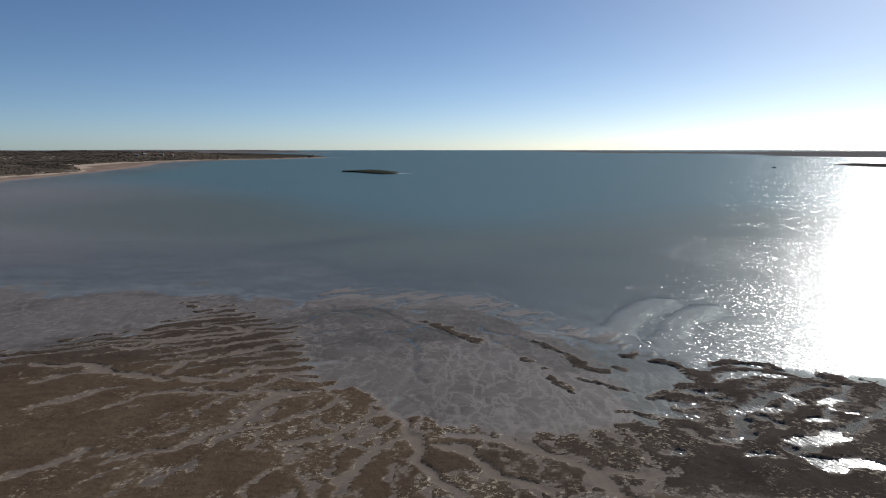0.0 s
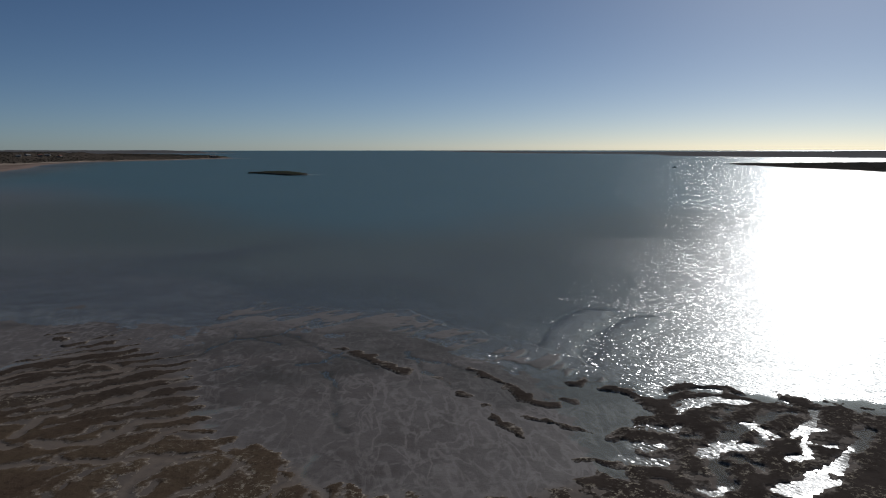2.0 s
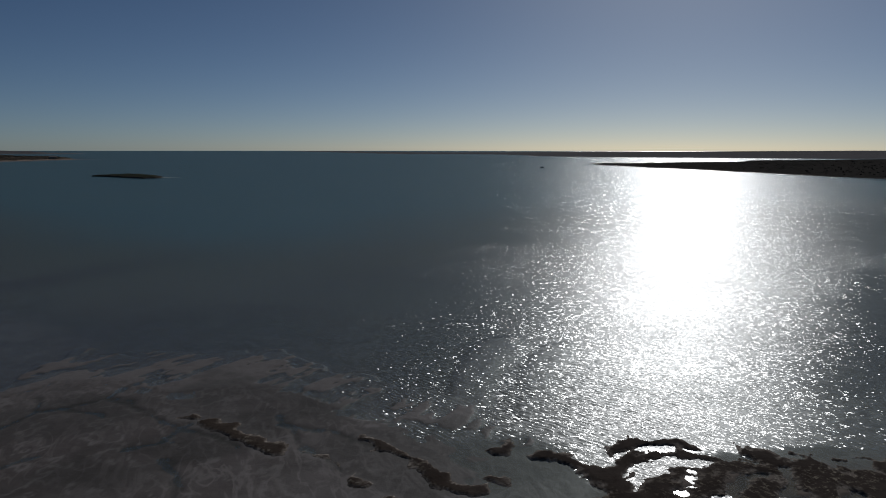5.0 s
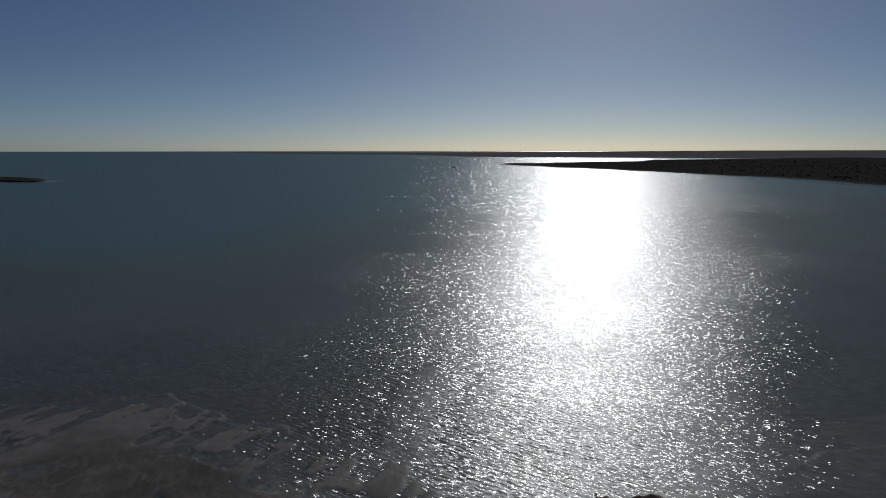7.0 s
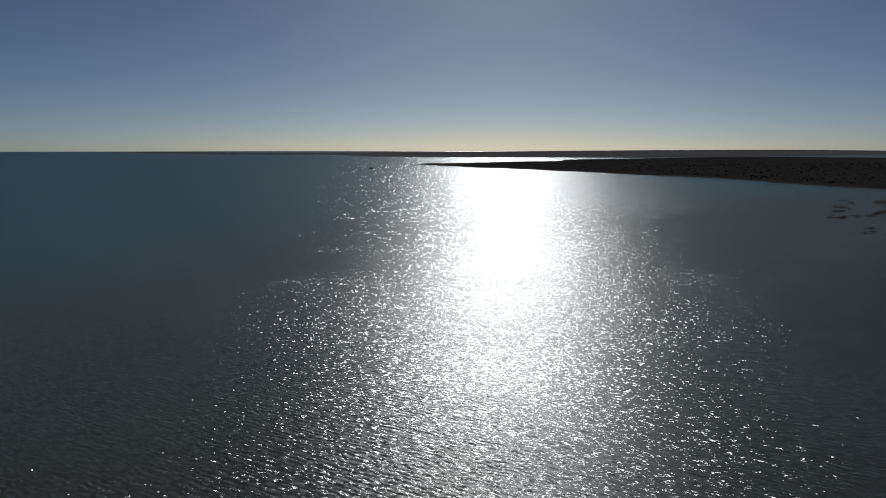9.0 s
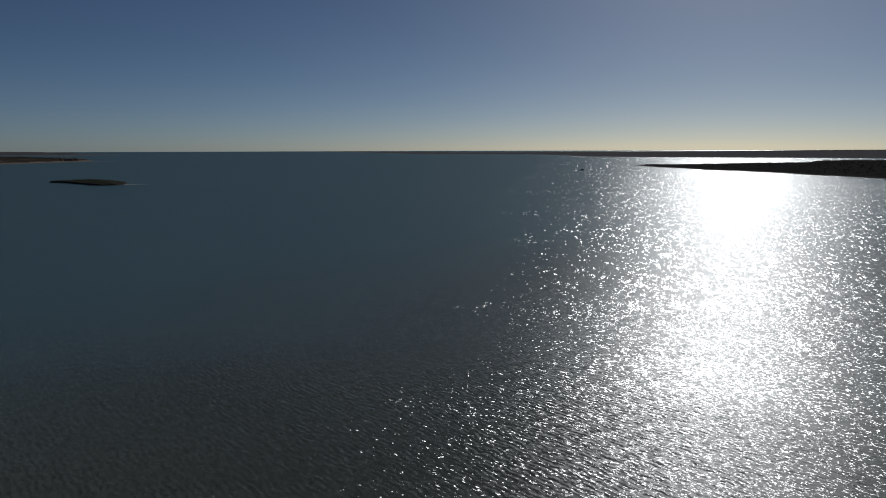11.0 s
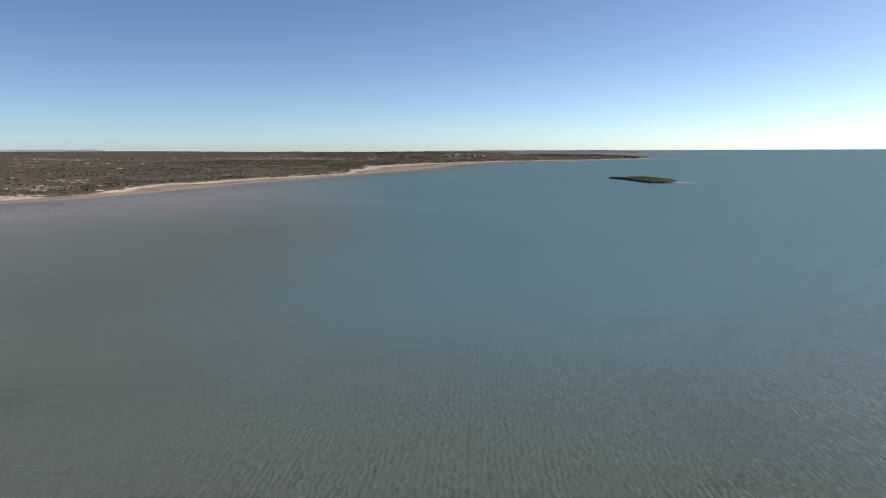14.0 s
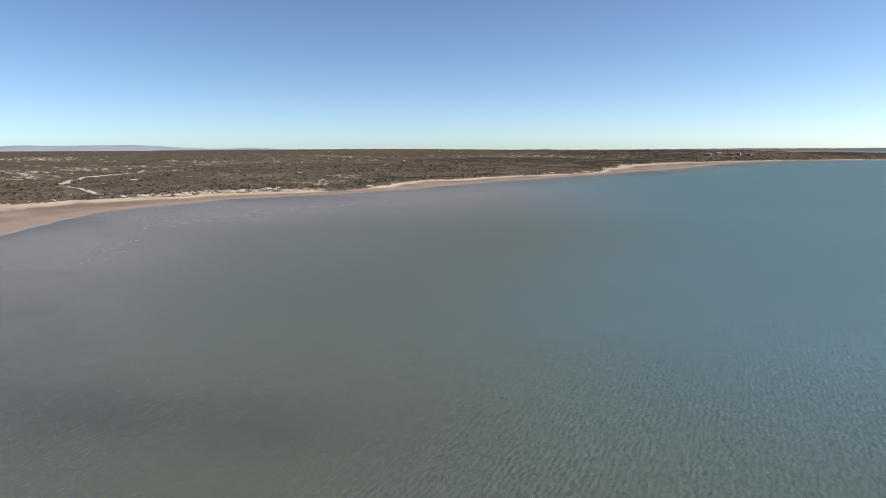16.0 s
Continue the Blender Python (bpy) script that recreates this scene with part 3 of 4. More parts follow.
def mat_field(x, y, dry):
    """How far, in metres, a place lies inside a microbial mat (negative outside)."""
    x, y = warped(x, y)
    n1, n2 = fbm(x, y, 2.6, 3), fbm(x, y, 0.9, 4)
    rag = 0.36 * n2 + 0.2 * value(x / 0.35, y / 0.35, 2)
    def veins(deg, size, seed):
        ca, sa = math.cos(radians(deg)), math.sin(radians(deg))
        return np.abs(fbm((x * ca + y * sa) * 0.4, -x * sa + y * ca, size, seed, 3))

    m_right = 1.05 + 1.0 * n1
    m_mid = np.minimum(3.0 * (veins(100, 2.2, 5) - 0.085), 0.85 + 0.8 * fbm(x + 0.5 * y, 0.6 * y, 2.0, 5))
    v = -x * math.sin(radians(27)) + y * math.cos(radians(27))
    bands = np.sin(2 * math.pi * v / 2.3 + 2.2 * fbm(0.55 * x, y, 5.0, 6) + 0.9 * n1)
    m_bands = 0.68 + 0.62 * bands + 0.42 * n1 + 0.5 * step(-20, -30, x) * step(66, 58, y)
    m_near = np.minimum(3.2 * (veins(66, 2.4, 9) - 0.035), 1.15 + 0.8 * fbm(x, y, 3.2, 2)) + 0.55 * step(-16, -28, x) * step(60, 50, y)
    far_left = step(50, 57, y)
    m_left = m_bands * far_left + m_near * (1 - far_left)
    wl, wr = step(-7.0, -13.0, x), step(12.0, 19.0, x)
    m = m_left * wl + m_right * wr + m_mid * (1 - wl - wr)
    bound = (0.7 * dry + 1.3 * n1 + 0.5 * n2) * (1 - wl) + (0.24 * dry + 0.9 * n1 + 0.9 * bands) * wl
    m = np.minimum(m + rag, bound)
    for w, l in CREEKS:
        m = np.minimum(m, reach(x, y, l) - 0.85 * w + 0.8 * rag)
    for w, l in RUNNELS + SILT_LINES:
        m = np.minimum(m, 1.3 * (reach(x, y, l) - 0.6 * w) + 0.5 * rag)
    edge = np.minimum(np.minimum(x + 52, 48 - x), y - 34.0) + 2.0 * fbm(x, y, 9.0, 10)
    m = np.minimum(m, 0.4 * edge)
    for w, l in BARS + SMALL_BARS:
        m = np.maximum(m, w - reach(x, y, l) + 0.7 * rag)
    return m


gx = spread(-54, 50, 0.2, -4950, 4950)
gy = spread(33, 90, 0.2, -4950, 4950)
GX, GY = np.meshgrid(gx, gy)
GZ, FLAT, DRYNESS, SHOAL = bed(GX, GY)
MF = np.where((GX > -54.1) & (GX < 50.1) & (GY > 32.9) & (GY < 90.1), mat_field(GX, GY, DRYNESS), -9.0)
# pale silt: runnels, the rims of mats and the veined silt of the wet flat
vein_a = np.abs(fbm(GX * 1.0, GY * 0.7, 2.0, 9, 3))
vein = step(0.12, 0.03, vein_a) * step(-1, 2, FLAT) * step(1.5, -1.5, DRYNESS)
run = np.maximum.reduce([step(w * 1.3, w * 0.5, reach(*warped(GX, GY), l)) for w, l in RUNNELS + SILT_LINES])
rimmed = step(-0.5, -0.1, MF) * (0.8 - 0.4 * step(-10, -18, GX))
film = 0.35 * step(0.2, 0.8, 0.5 + 0.5 * fbm(GX, GY, 9.0, 10))
fringe = step(-7, -2, FLAT) * step(1, -1, FLAT) * step(0.15, 0.5, fbm(GX * 0.8 + 0.3 * GY, GY, 2.2, 11)) * 0.35
pale = np.clip(np.maximum.reduce([vein * 0.9, run, rimmed, film * (FLAT > 0), fringe, 0.75 * step(-1.2, 0.8, SHOAL)]), 0, 1)
gully = np.maximum.reduce([step(0.42, 0.1, reach(*warped(GX, GY), l)) for l in GULLIES]) * step(1.0, -1.0, DRYNESS)
brow = step(-7, -4, FLAT) * step(6, 3, FLAT) * step(-20, -14, GX) * step(24, 18, GX)
pale = np.maximum(pale, 0.85 * brow * step(-0.01, 0.03, GZ))
pale = np.maximum(pale, 0.18 * step(-12, -22, GX) * step(20, 6, FLAT) * step(-30, -18, FLAT) * step(0.1, 0.5, fbm(GX * 0.8, GY, 5.5, 10, 3)))
stain = 0.6 * gully + 0.8 * brow * step(0.0, -0.03, GZ) * step(-0.075, -0.05, GZ) + step(0.15, 0.6, fbm(GX, GY * 1.6, 16.0, 2)) * step(0, 3, FLAT) * step(2, -2, DRYNESS) * 0.55
MEADOWS = [(-33, 137, 10, 4), (-122, 178, 30, 9), (-44, 289, 45, 9), (-226, 548, 90, 25), (-60, 210, 40, 8)]
meadow = np.maximum.reduce([np.exp(-((GX - cx_) / a_) ** 2 - ((GY - cy_ + 0.2 * (GX - cx_)) / b_) ** 2) for cx_, cy_, a_, b_ in MEADOWS]) * (0.75 + 0.4 * fbm(GX, GY, 8.0, 3))
grass = np.maximum(meadow, 0.8 * step(0.25, 0.7, fbm(GX * 0.7 - 0.3 * GY, GY, 55.0, 4))) * step(-10, -40, FLAT)
inset = np.minimum(np.minimum(GX + 52, 48 - GX), GY - 34.0) + 2.0 * fbm(GX, GY, 9.0, 10)
ground = sheet("ground", GX, GY, GZ, {"matted": step(1, 5, DRYNESS) * step(0.3, -0.3, inset), "pale": pale, "dark": np.clip(stain + 0.8 * grass + 0.8 * step(-3 - 16 * step(-10, -22, GX), -9 - 22 * step(-10, -22, GX), FLAT) * step(0.2, -0.8, SHOAL) + 0.6 * step(33, 40, GX + 2 * fbm(GX, GY, 4.0, 3)) * step(2, -1, DRYNESS) + 0.75 * step(30, 40, GX) * step(-3, -6, FLAT) * step(0.5, -0.1, fbm(GX, GY, 13.0, 7)), 0, 1), "dry": step(-1, 3, DRYNESS), "knit": step(-1, 2, FLAT) * step(2.5, -0.5, DRYNESS) * (0.45 + 0.55 * step(-6, 1, GX - 0.3 * (60 - GY)) * step(70, 63, GY)),
                                          "sand": 0.9 * step(90, 10, GX - coast_x(GY)) * step(110, 140, GY)}, SEDIMENT)
tagged(ground, "grey-brown silty tidal flat sloping into the sea bed", "tidal flat", kind="structure")

# ---- water ----
wx = spread(-60, 95, 0.36, -4950, 4950)
wy = spread(34, 185, 0.36, -4950, 4950)
WX, WY = np.meshgrid(wx, wy)
BZ, WF, WD, WS = bed(WX, WY)
depth = np.maximum(-BZ, 0.0)
calm = np.maximum((1 - step(0.03, 0.16, depth)) * step(66, 61, WY) * (1 - step(20, 24, WX) * step(-0.5, -1.8, WD)), 0.15 * step(-0.6, 0.3, WS))
calm = np.maximum(calm, np.maximum.reduce([step(w + 0.6, w, reach(*warped(WX, WY), l)) for w, l in STILL]))
calm = np.minimum(calm, 1 - 0.82 * np.maximum.reduce([step(w + 0.5, w - 0.1, reach(*warped(WX, WY), l)) for w, l in RUFFLED]))
sx = np.maximum(np.gradient(wx)[None, :], np.gradient(wy)[:, None])
WZ = np.zeros_like(WX)
for length, height, turn, seed in ((1.5, 0.004, 28, 1), (1.9, 0.004, 20, 2), (1.7, 0.004, 37, 3), (2.6, 0.004, 30, 4)):
    ux, uy = math.cos(radians(turn)), math.sin(radians(turn))
    phase = 2 * math.pi * (WX * ux + WY * uy) / length + 2.4 * fbm(WX, WY, length * 3.5, seed, 2)
    gate = step(-0.5, 0.6, fbm(WX, WY, length * 4.0, seed + 5, 2))
    WZ += height * np.sin(phase) * gate * step(length / 3.2, length / 4.1, sx)
# sheltered drowned mud before the marsh shore
lee = (57 * (WX - 33) - 77 * (WY - 58)) / 95.8 + 4 * fbm(WX, WY, 12.0, 4)
calm = np.maximum(calm, 0.5 * step(-2, 18, lee) * step(125, 85, WY))
WZ *= 1 - 0.85 * calm
# beds of weed: place, way along (cosine, sine), half lengths, amount
WEED = [(0, 104, 0.97, -0.25, 30, 11, 0.7), (24, 98, 0.9, -0.4, 16, 10, 0.5), (28, 122, 0.9, 0.43, 28, 14, 0.45), (-25, 139, 0.73, 0.68, 22, 6, 0.8), (-122, 196, 0.6, 0.8, 60, 10, 0.3), (-150, 300, 0.3, 0.95, 90, 18, 0.35), (-60, 225, 0.9, 0.43, 60, 12, 0.15)]
# silt-laden water near the flat
SILT = [(-400, 450), (-150, 330), (-75, 262), (-30, 195), (0, 162), (20, 166), (40, 190), (60, 195), (100, 208), (400, 210)]
drift = WY - along(WX, SILT) + 14 * fbm(WX * 0.6, WY, 28.0, 2)
silt = np.maximum(step(55, -45, drift), 0.8 * step(80, 10, WX - coast_x(WY)))
weed = np.maximum.reduce([k * np.exp(-((WX - cx) * ca + (WY - cy) * sa) ** 2 / a2 ** 2 - (-(WX - cx) * sa + (WY - cy) * ca) ** 2 / b2 ** 2)
                          for cx, cy, ca, sa, a2, b2, k in WEED]) * (0.8 + 0.5 * fbm(WX, WY, 14.0, 3))
water = sheet("water", WX, WY, WZ, {"weed": np.clip(weed + 0.85 * step(-6, 12, lee) * step(130, 90, WY), 0, 1), "depth": depth, "fetch": 0.08 + 0.82 * step(125, 290, 0.616 * WX + 0.788 * WY), "calm": calm, "silt": silt, "clear": 1.0 - 0.4 * np.maximum(step(-34, -12, WF) * step(70, 40, WX), step(-2, 18, lee) * step(125, 85, WY)), "murk": 0.9 * step(165, 8, WX - coast_x(WY) + 10 * fbm(WX, WY, 25.0, 5)) * step(480, 250, WY)}, WATER)
tagged(water, "wind-rippled shallow blue-green sea water", "sea", kind="structure")

# ---- microbial mats, one thing for each patch ----
ix = np.where((gx > -54.05) & (gx < 50.05))[0]
iy = np.where((gy > 32.95) & (gy < 90.05))[0]
sub = np.ix_(iy, ix)
X, Y, M, Z0, D = GX[sub], GY[sub], MF[sub], GZ[sub], DRYNESS[sub]
high = np.maximum(Z0, -0.04)
thick = 0.045 + 0.035 * step(14, 24, X) * step(65, 55, Y) + 0.06 * step(0.0, -2.0, D)
lump = 0.5 + 0.5 * fbm(X, Y, 0.8, 7)
top = np.maximum(high, 0.0) + thick * step(-0.05, 0.4, M) * (0.7 + 0.6 * lump)
ZM = np.where(M > 0, top, Z0 - 0.08)
cell = (M[:-1, :-1] > 0) | (M[1:, :-1] > 0) | (M[:-1, 1:] > 0) | (M[1:, 1:] > 0)
names = np.zeros(cell.shape, int)
count, patches = 0, []
for i0, j0 in zip(*np.where(cell)):
    if names[i0, j0]:
        continue
    count += 1
    names[i0, j0] = count
    stack, got = [(i0, j0)], []
    while stack:
        i, j = stack.pop()
        got.append((i, j))
        for p, q in ((i + 1, j), (i - 1, j), (i, j + 1), (i, j - 1)):
            if 0 <= p < cell.shape[0] and 0 <= q < cell.shape[1] and cell[p, q] and not names[p, q]:
                names[p, q] = count
                stack.append((p, q))
    patches.append((len(got), count))
crust = np.maximum(step(-0.1, 0.4, fbm(X, Y, 3.0, 8)), step(1.0, 0.3, M) * step(-0.2, 0.3, fbm(X, Y, 2.0, 9))) * np.maximum(np.maximum(step(60, 46, Y) * step(-26, -12, X), 0.8 * step(72, 64, Y) * step(0.25, 0.5, fbm(X, Y, 6.0, 1)) * step(-8, -14, X)), 0.6 * step(0.3, 0.6, fbm(X, Y, 4.0, 3)))
# edges towards the sea get a stronger pale rim, a painted sun-caught edge
sunlit_edge = step(0.0, 0.8, -np.gradient(M, axis=0) / 0.2) * step(1.0, -1.0, D)
rim = np.clip(step(0.36, 0.05, M) * (0.6 + 0.8 * sunlit_edge), 0, 1)
warm = 0.95 * step(20, -12, X) * (0.25 + 0.75 * step(66, 52, Y + 3 * fbm(X, Y, 7.0, 4)))
attrs = {"crust": crust, "rim": rim, "warm": warm}
small = np.zeros(cell.shape, bool)
for size, k in patches:
    pick = names == k
    if size < 14:
        small |= pick
        continue
    ob = sheet("microbial_mat", X, Y, ZM, attrs, MAT, pick)
    where = X[:-1, :-1][pick].mean()
    if size > 2500:
        label = "broad crusted brown microbial mat cut by pale silty runnels"
    elif where > 14:
        label = "dark brown microbial mat with ragged edges beside a tidal creek"
    elif where < -8:
        label = "warm brown banded microbial mat on the tidal flat"
    else:
        label = "small dark brown mat standing proud of the wet silt"
    tagged(ob, label, "microbial mat", "mats on the tidal flat")
if small.any():
    tagged(sheet("mat_crumbs", X, Y, ZM, attrs, MAT, small), "scattered small crumbs of brown mat on the silt", "microbial mat", kind="stuff")

# ---- scrub-covered coast ----
BEACH = [(-300, 60), (100, 110), (150, 92), (167, 62), (183, 38), (200, 30), (215, 22), (268, 10), (300, 9), (318, 15), (345, 30), (365, 40), (382, 30), (400, 17), (430, 24), (450, 20), (480, 10), (540, 8), (575, 20), (620, 50), (680, 64), (790, 66), (850, 42), (930, 24), (990, 10), (1040, 5), (1200, 5), (1348, 6), (2700, 6)]
TRACK = [(-352, 186), (-400, 200), (-420, 212), (-430, 232), (-452, 258), (-484, 290)]
SPUR = [(-330, 183), (-318, 190), (-293, 191), (-270, 194)]
# open sand inland: place, half lengths, amount
DUNES = [(-520, 195, 110, 28, 1.0), (-600, 245, 90, 30, 1.0), (-660, 300, 90, 30, 0.8), (-760, 420, 90, 60, 0.8), (-740, 490, 70, 40, 0.7), (-1150, 300, 160, 70, 0.8), (-700, 895, 190, 45, 0.9),
         (-284, 292, 16, 12, 0.9), (-312, 318, 26, 14, 1.0), (-340, 348, 20, 12, 0.9), (-1037, 749, 160, 60, 0.7), (-900, 600, 120, 60, 0.6)]


def bare_at(x, y, past):
    """How open the scrub is, 0 to about 1."""
    spots = np.maximum.reduce([k * np.exp(-((x - cx) / rx) ** 2 - ((y - cy) / ry) ** 2) for cx, cy, rx, ry, k in DUNES])
    fore = step(16, 4, past) * step(190, 205, y) * step(290, 262, y) + 0.5 * step(9, 2, past)
    return np.clip(np.maximum(spots, fore) + 0.18 * fbm(x, y, 60.0, 5), 0, 1.1)


def coast(y, d):
    """Height of the land d metres in from its shore, and how far past the beach it is."""
    x = coast_x(y) - d
    w = along(y, BEACH) * (1 + 0.25 * fbm(y, y * 0, 26.0, 6))
    past = d - w + 2.5 * fbm(x, y, 9.0, 2)
    z = np.where(d < 0, 0.03 * np.maximum(d, -40), 0.9 * np.clip(d / np.maximum(w, 1), 0, 1) ** 1.5)
    z = z + 1.6 * step(-3, 7, past) * (0.75 + 0.5 * fbm(x, y, 14.0, 3)) + 2.2 * step(10, 160, past)
    z = z + step(5, 60, past) * (0.9 * fbm(x, y, 28.0, 7) + 1.6 * fbm(x, y, 110.0, 8)) * (1 - 0.5 * step(900, 2000, d))
    near_hills = step(820, 1080, y) * step(3, 70 - 40 * step(1050, 1150, y), past) * step(1410, 1375, y)
    z = z + 10.5 * near_hills * (1 + 0.15 * fbm(x, y, 200.0, 5)) * (1 - 0.68 * step(1050, 1150, y)) + 11.0 * step(200, 2300, past) * (1 - near_hills)
    return x, z, past, w


ly = np.concatenate([np.arange(-300, 100, 20), np.arange(100, 450, 2.5), np.arange(450, 900, 5), np.arange(900, 1500, 8), np.arange(1500, 2701, 20)]).astype(float)
ld = np.concatenate([[-60, -35, -20, -10, -5], np.arange(-2, 130, 2.0), np.arange(130, 300, 4.0), 300 * 1.05 ** np.arange(0, 55)])
LY, LD = np.meshgrid(ly, ld, indexing="ij")
LX, LZ, PAST, LW = coast(LY, LD)
veg = step(-2, 2, PAST)
part_in = LD / np.maximum(LW, 1) + 0.10 * fbm(LX, LY, 18.0, 9)
damp = np.clip(0.95 * step(0.84, 0.66, part_in) + 0.05, 0, 1) * step(-5, 0.5, LD)
bare = bare_at(LX, LY, PAST)
headland = sheet("ground_headland", LX, LY, LZ, {"veg": veg, "damp": damp, "bare": bare, "wash": step(0.34, 0.12, part_in)}, SHORE)
tagged(headland, "low scrub-covered sandy coast with a pale beach", "coast", kind="structure")

# sandy tracks through the scrub
def track(line, half, label):
    pts = []
    for (ax, ay), (bx, by) in zip(line[:-1], line[1:]):
        k = max(2, int(math.hypot(bx - ax, by - ay) / 3))
        pts += [(ax + (bx - ax) * i / k, ay + (by - ay) * i / k) for i in range(k)]
    P = np.array(pts + [line[-1]], float)
    P = np.stack([P[:, 0] + 3 * fbm(P[:, 0], P[:, 1], 22.0, 3), P[:, 1] + 3 * fbm(P[:, 0], P[:, 1], 22.0, 6)], -1)
    T = np.gradient(P, axis=0)
    T /= np.linalg.norm(T, axis=1, keepdims=True)
    S = np.linspace(-1, 1, 5)[None, :]
    wide = half * (1 + 0.35 * fbm(P[:, 0], P[:, 1], 9.0, 8))[:, None]
    tx, ty = P[:, :1] - T[:, 1:] * S * wide, P[:, 1:] + T[:, :1] * S * wide
    tz = coast(ty, coast_x(ty) - tx)[1] + 0.30 * (1 - 0.6 * S ** 2)
    tagged(sheet("road", tx, ty, tz, {}, SAND), label, "track", kind="structure")


track(TRACK, 1.5, "pale sandy track winding through coastal scrub")
track(SPUR, 1.2, "short pale sandy spur of a track")

# far hills behind the scrub plain, the blue of haze painted into their colour
n_ = Nodes("haze_painted_hills")
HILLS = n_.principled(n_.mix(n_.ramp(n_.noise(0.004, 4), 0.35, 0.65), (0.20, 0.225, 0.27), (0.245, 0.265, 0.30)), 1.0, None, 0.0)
by, bt = np.meshgrid(np.arange(-600, 3200, 40.0), np.linspace(0, 1, 14), indexing="ij")
crest = 24.0 + 30.0 * step(420, 720, by) * step(1900, 1300, by) + 4.0 * fbm(by, by * 0, 420.0, 5) + 6.0 * step(1500, 2300, by)
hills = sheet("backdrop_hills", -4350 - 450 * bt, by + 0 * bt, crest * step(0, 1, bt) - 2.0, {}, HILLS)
tagged(hills, "low hills far beyond the scrub plain, blue-grey with painted haze", "hills", kind="structure")

# ---- marsh spit and far shores ----
SPIT = [(384, 218), (392, 262), (410, 300), (427, 349), (431, 400), (437, 500), (446, 555), (440, 640), (452, 740), (466, 800), (490, 806), (533, 797), (630, 826), (736, 828), (857, 930), (960, 915),
        (1180, 960), (1500, 1000), (1500, -250), (700, -250), (420, 60), (365, 150)]
FAR = [(818, 1495), (837, 1367), (950, 1250), (1065, 1156), (1190, 1030), (1500, 1010), (4900, 1000), (4900, 3600), (2600, 3300), (1500, 3000), (1000, 3000), (620, 4600), (430, 4700), (520, 3400), (600, 2260), (700, 2300), (860, 2150), (900, 1900), (801, 1640)]


def shore(name, poly, xs, ys, rise, reach_in, rough, label, material):
    X, Y = np.meshgrid(xs, ys)
    sd = inside(X, Y, poly) + rough * fbm(X, Y, rough * 6, 3)
    z = np.where(sd < 0, np.maximum(0.05 * sd, -3), np.minimum(0.10 * sd, 1.0) + rise * step(4, reach_in, sd) * (1 + 0.2 * fbm(X, Y, reach_in * 0.4, 5)))
    r = rough * 2
    attrs = {"veg": step(r * 0.3, r, sd), "damp": step(r, 0, sd), "bare": np.zeros_like(sd)}
    cellmax = np.maximum.reduce([sd[:-1, :-1], sd[1:, :-1], sd[:-1, 1:], sd[1:, 1:]])
    ob = sheet(name, X, Y, z, attrs, material, cellmax > -rough * 6)
    return tagged(ob, label, "coast", kind="structure")


shore("ground_spit", SPIT, np.arange(330, 1501, 6.5), np.arange(-250, 1101, 6.5), 2.2, 160.0, 4.0, "low dark saltmarsh spit reaching into the sea", DARKSHORE)
CAPE = [(-1500, 2300), (-936, 2411), (-816, 2470), (-600, 2450), (-512, 2441), (-452, 2530), (-425, 2640), (-500, 2575), (-560, 2640), (-700, 2900), (-1500, 3000)]
# cape and far coast wear the colours with haze painted in
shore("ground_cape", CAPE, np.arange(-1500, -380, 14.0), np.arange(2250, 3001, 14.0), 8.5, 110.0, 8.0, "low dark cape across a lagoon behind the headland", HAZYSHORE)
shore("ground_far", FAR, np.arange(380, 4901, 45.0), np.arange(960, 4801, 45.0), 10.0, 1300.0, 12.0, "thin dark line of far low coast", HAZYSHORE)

# ---- streaks of mat off the marsh shore ----
rx, ry = np.meshgrid(np.arange(160, 345, 0.7), np.arange(100, 200, 0.7))
field = fbm(0.5 * (0.95 * rx + 0.3 * ry), 2.0 * (-0.3 * rx + 0.95 * ry), 7.0, 2)
band = np.exp(-(((rx - 262) * 0.95 + (ry - 165) * 0.3) / 55) ** 2 - ((-(rx - 262) * 0.3 + (ry - 165) * 0.95) / 13) ** 2)
band = np.maximum(band, 0.8 * np.exp(-((rx - 205) / 28) ** 2 - ((ry - 128) / 9) ** 2))
rz = -0.62 + 0.55 * band + 0.5 * field
tall = np.maximum.reduce([rz[:-1, :-1], rz[1:, :-1], rz[:-1, 1:], rz[1:, 1:]]) > 0
zero = np.zeros_like(rz)
ob = sheet("mat_streaks", rx, ry, np.clip(1.5 * rz, -0.1, 0.30), {"crust": zero, "rim": zero, "warm": zero}, MAT, tall)
tagged(ob, "dark broken streaks of mat awash in the shallows", "microbial mat", kind="stuff")

# ---- islet ----
ISLET = [(-86, 557), (-79, 549), (-71, 541), (-62, 527), (-53, 512), (-46, 506), (-38, 507), (-34.5, 518), (-36, 530), (-43, 545), (-55, 556), (-70, 558)]
islet = new("islet")
islet.location = (-55, 533, 0)
tagged(islet, "low rocky islet with dry turf and a dark undercut edge", "islet")
X, Y = np.meshgrid(np.arange(-95, -24, 0.7), np.arange(495, 570, 0.7))
sd = inside(X, Y, ISLET) + 0.8 * fbm(X, Y, 5.0, 2)
z = np.where(sd > 0, 0.95 * step(0, 1.2, sd) + 1.2 * step(1, 12, sd), -0.4) + (sd > 0) * 0.25 * fbm(X, Y, 3.0, 4)
low = np.minimum.reduce([sd[:-1, :-1], sd[1:, :-1], sd[:-1, 1:], sd[1:, 1:]])
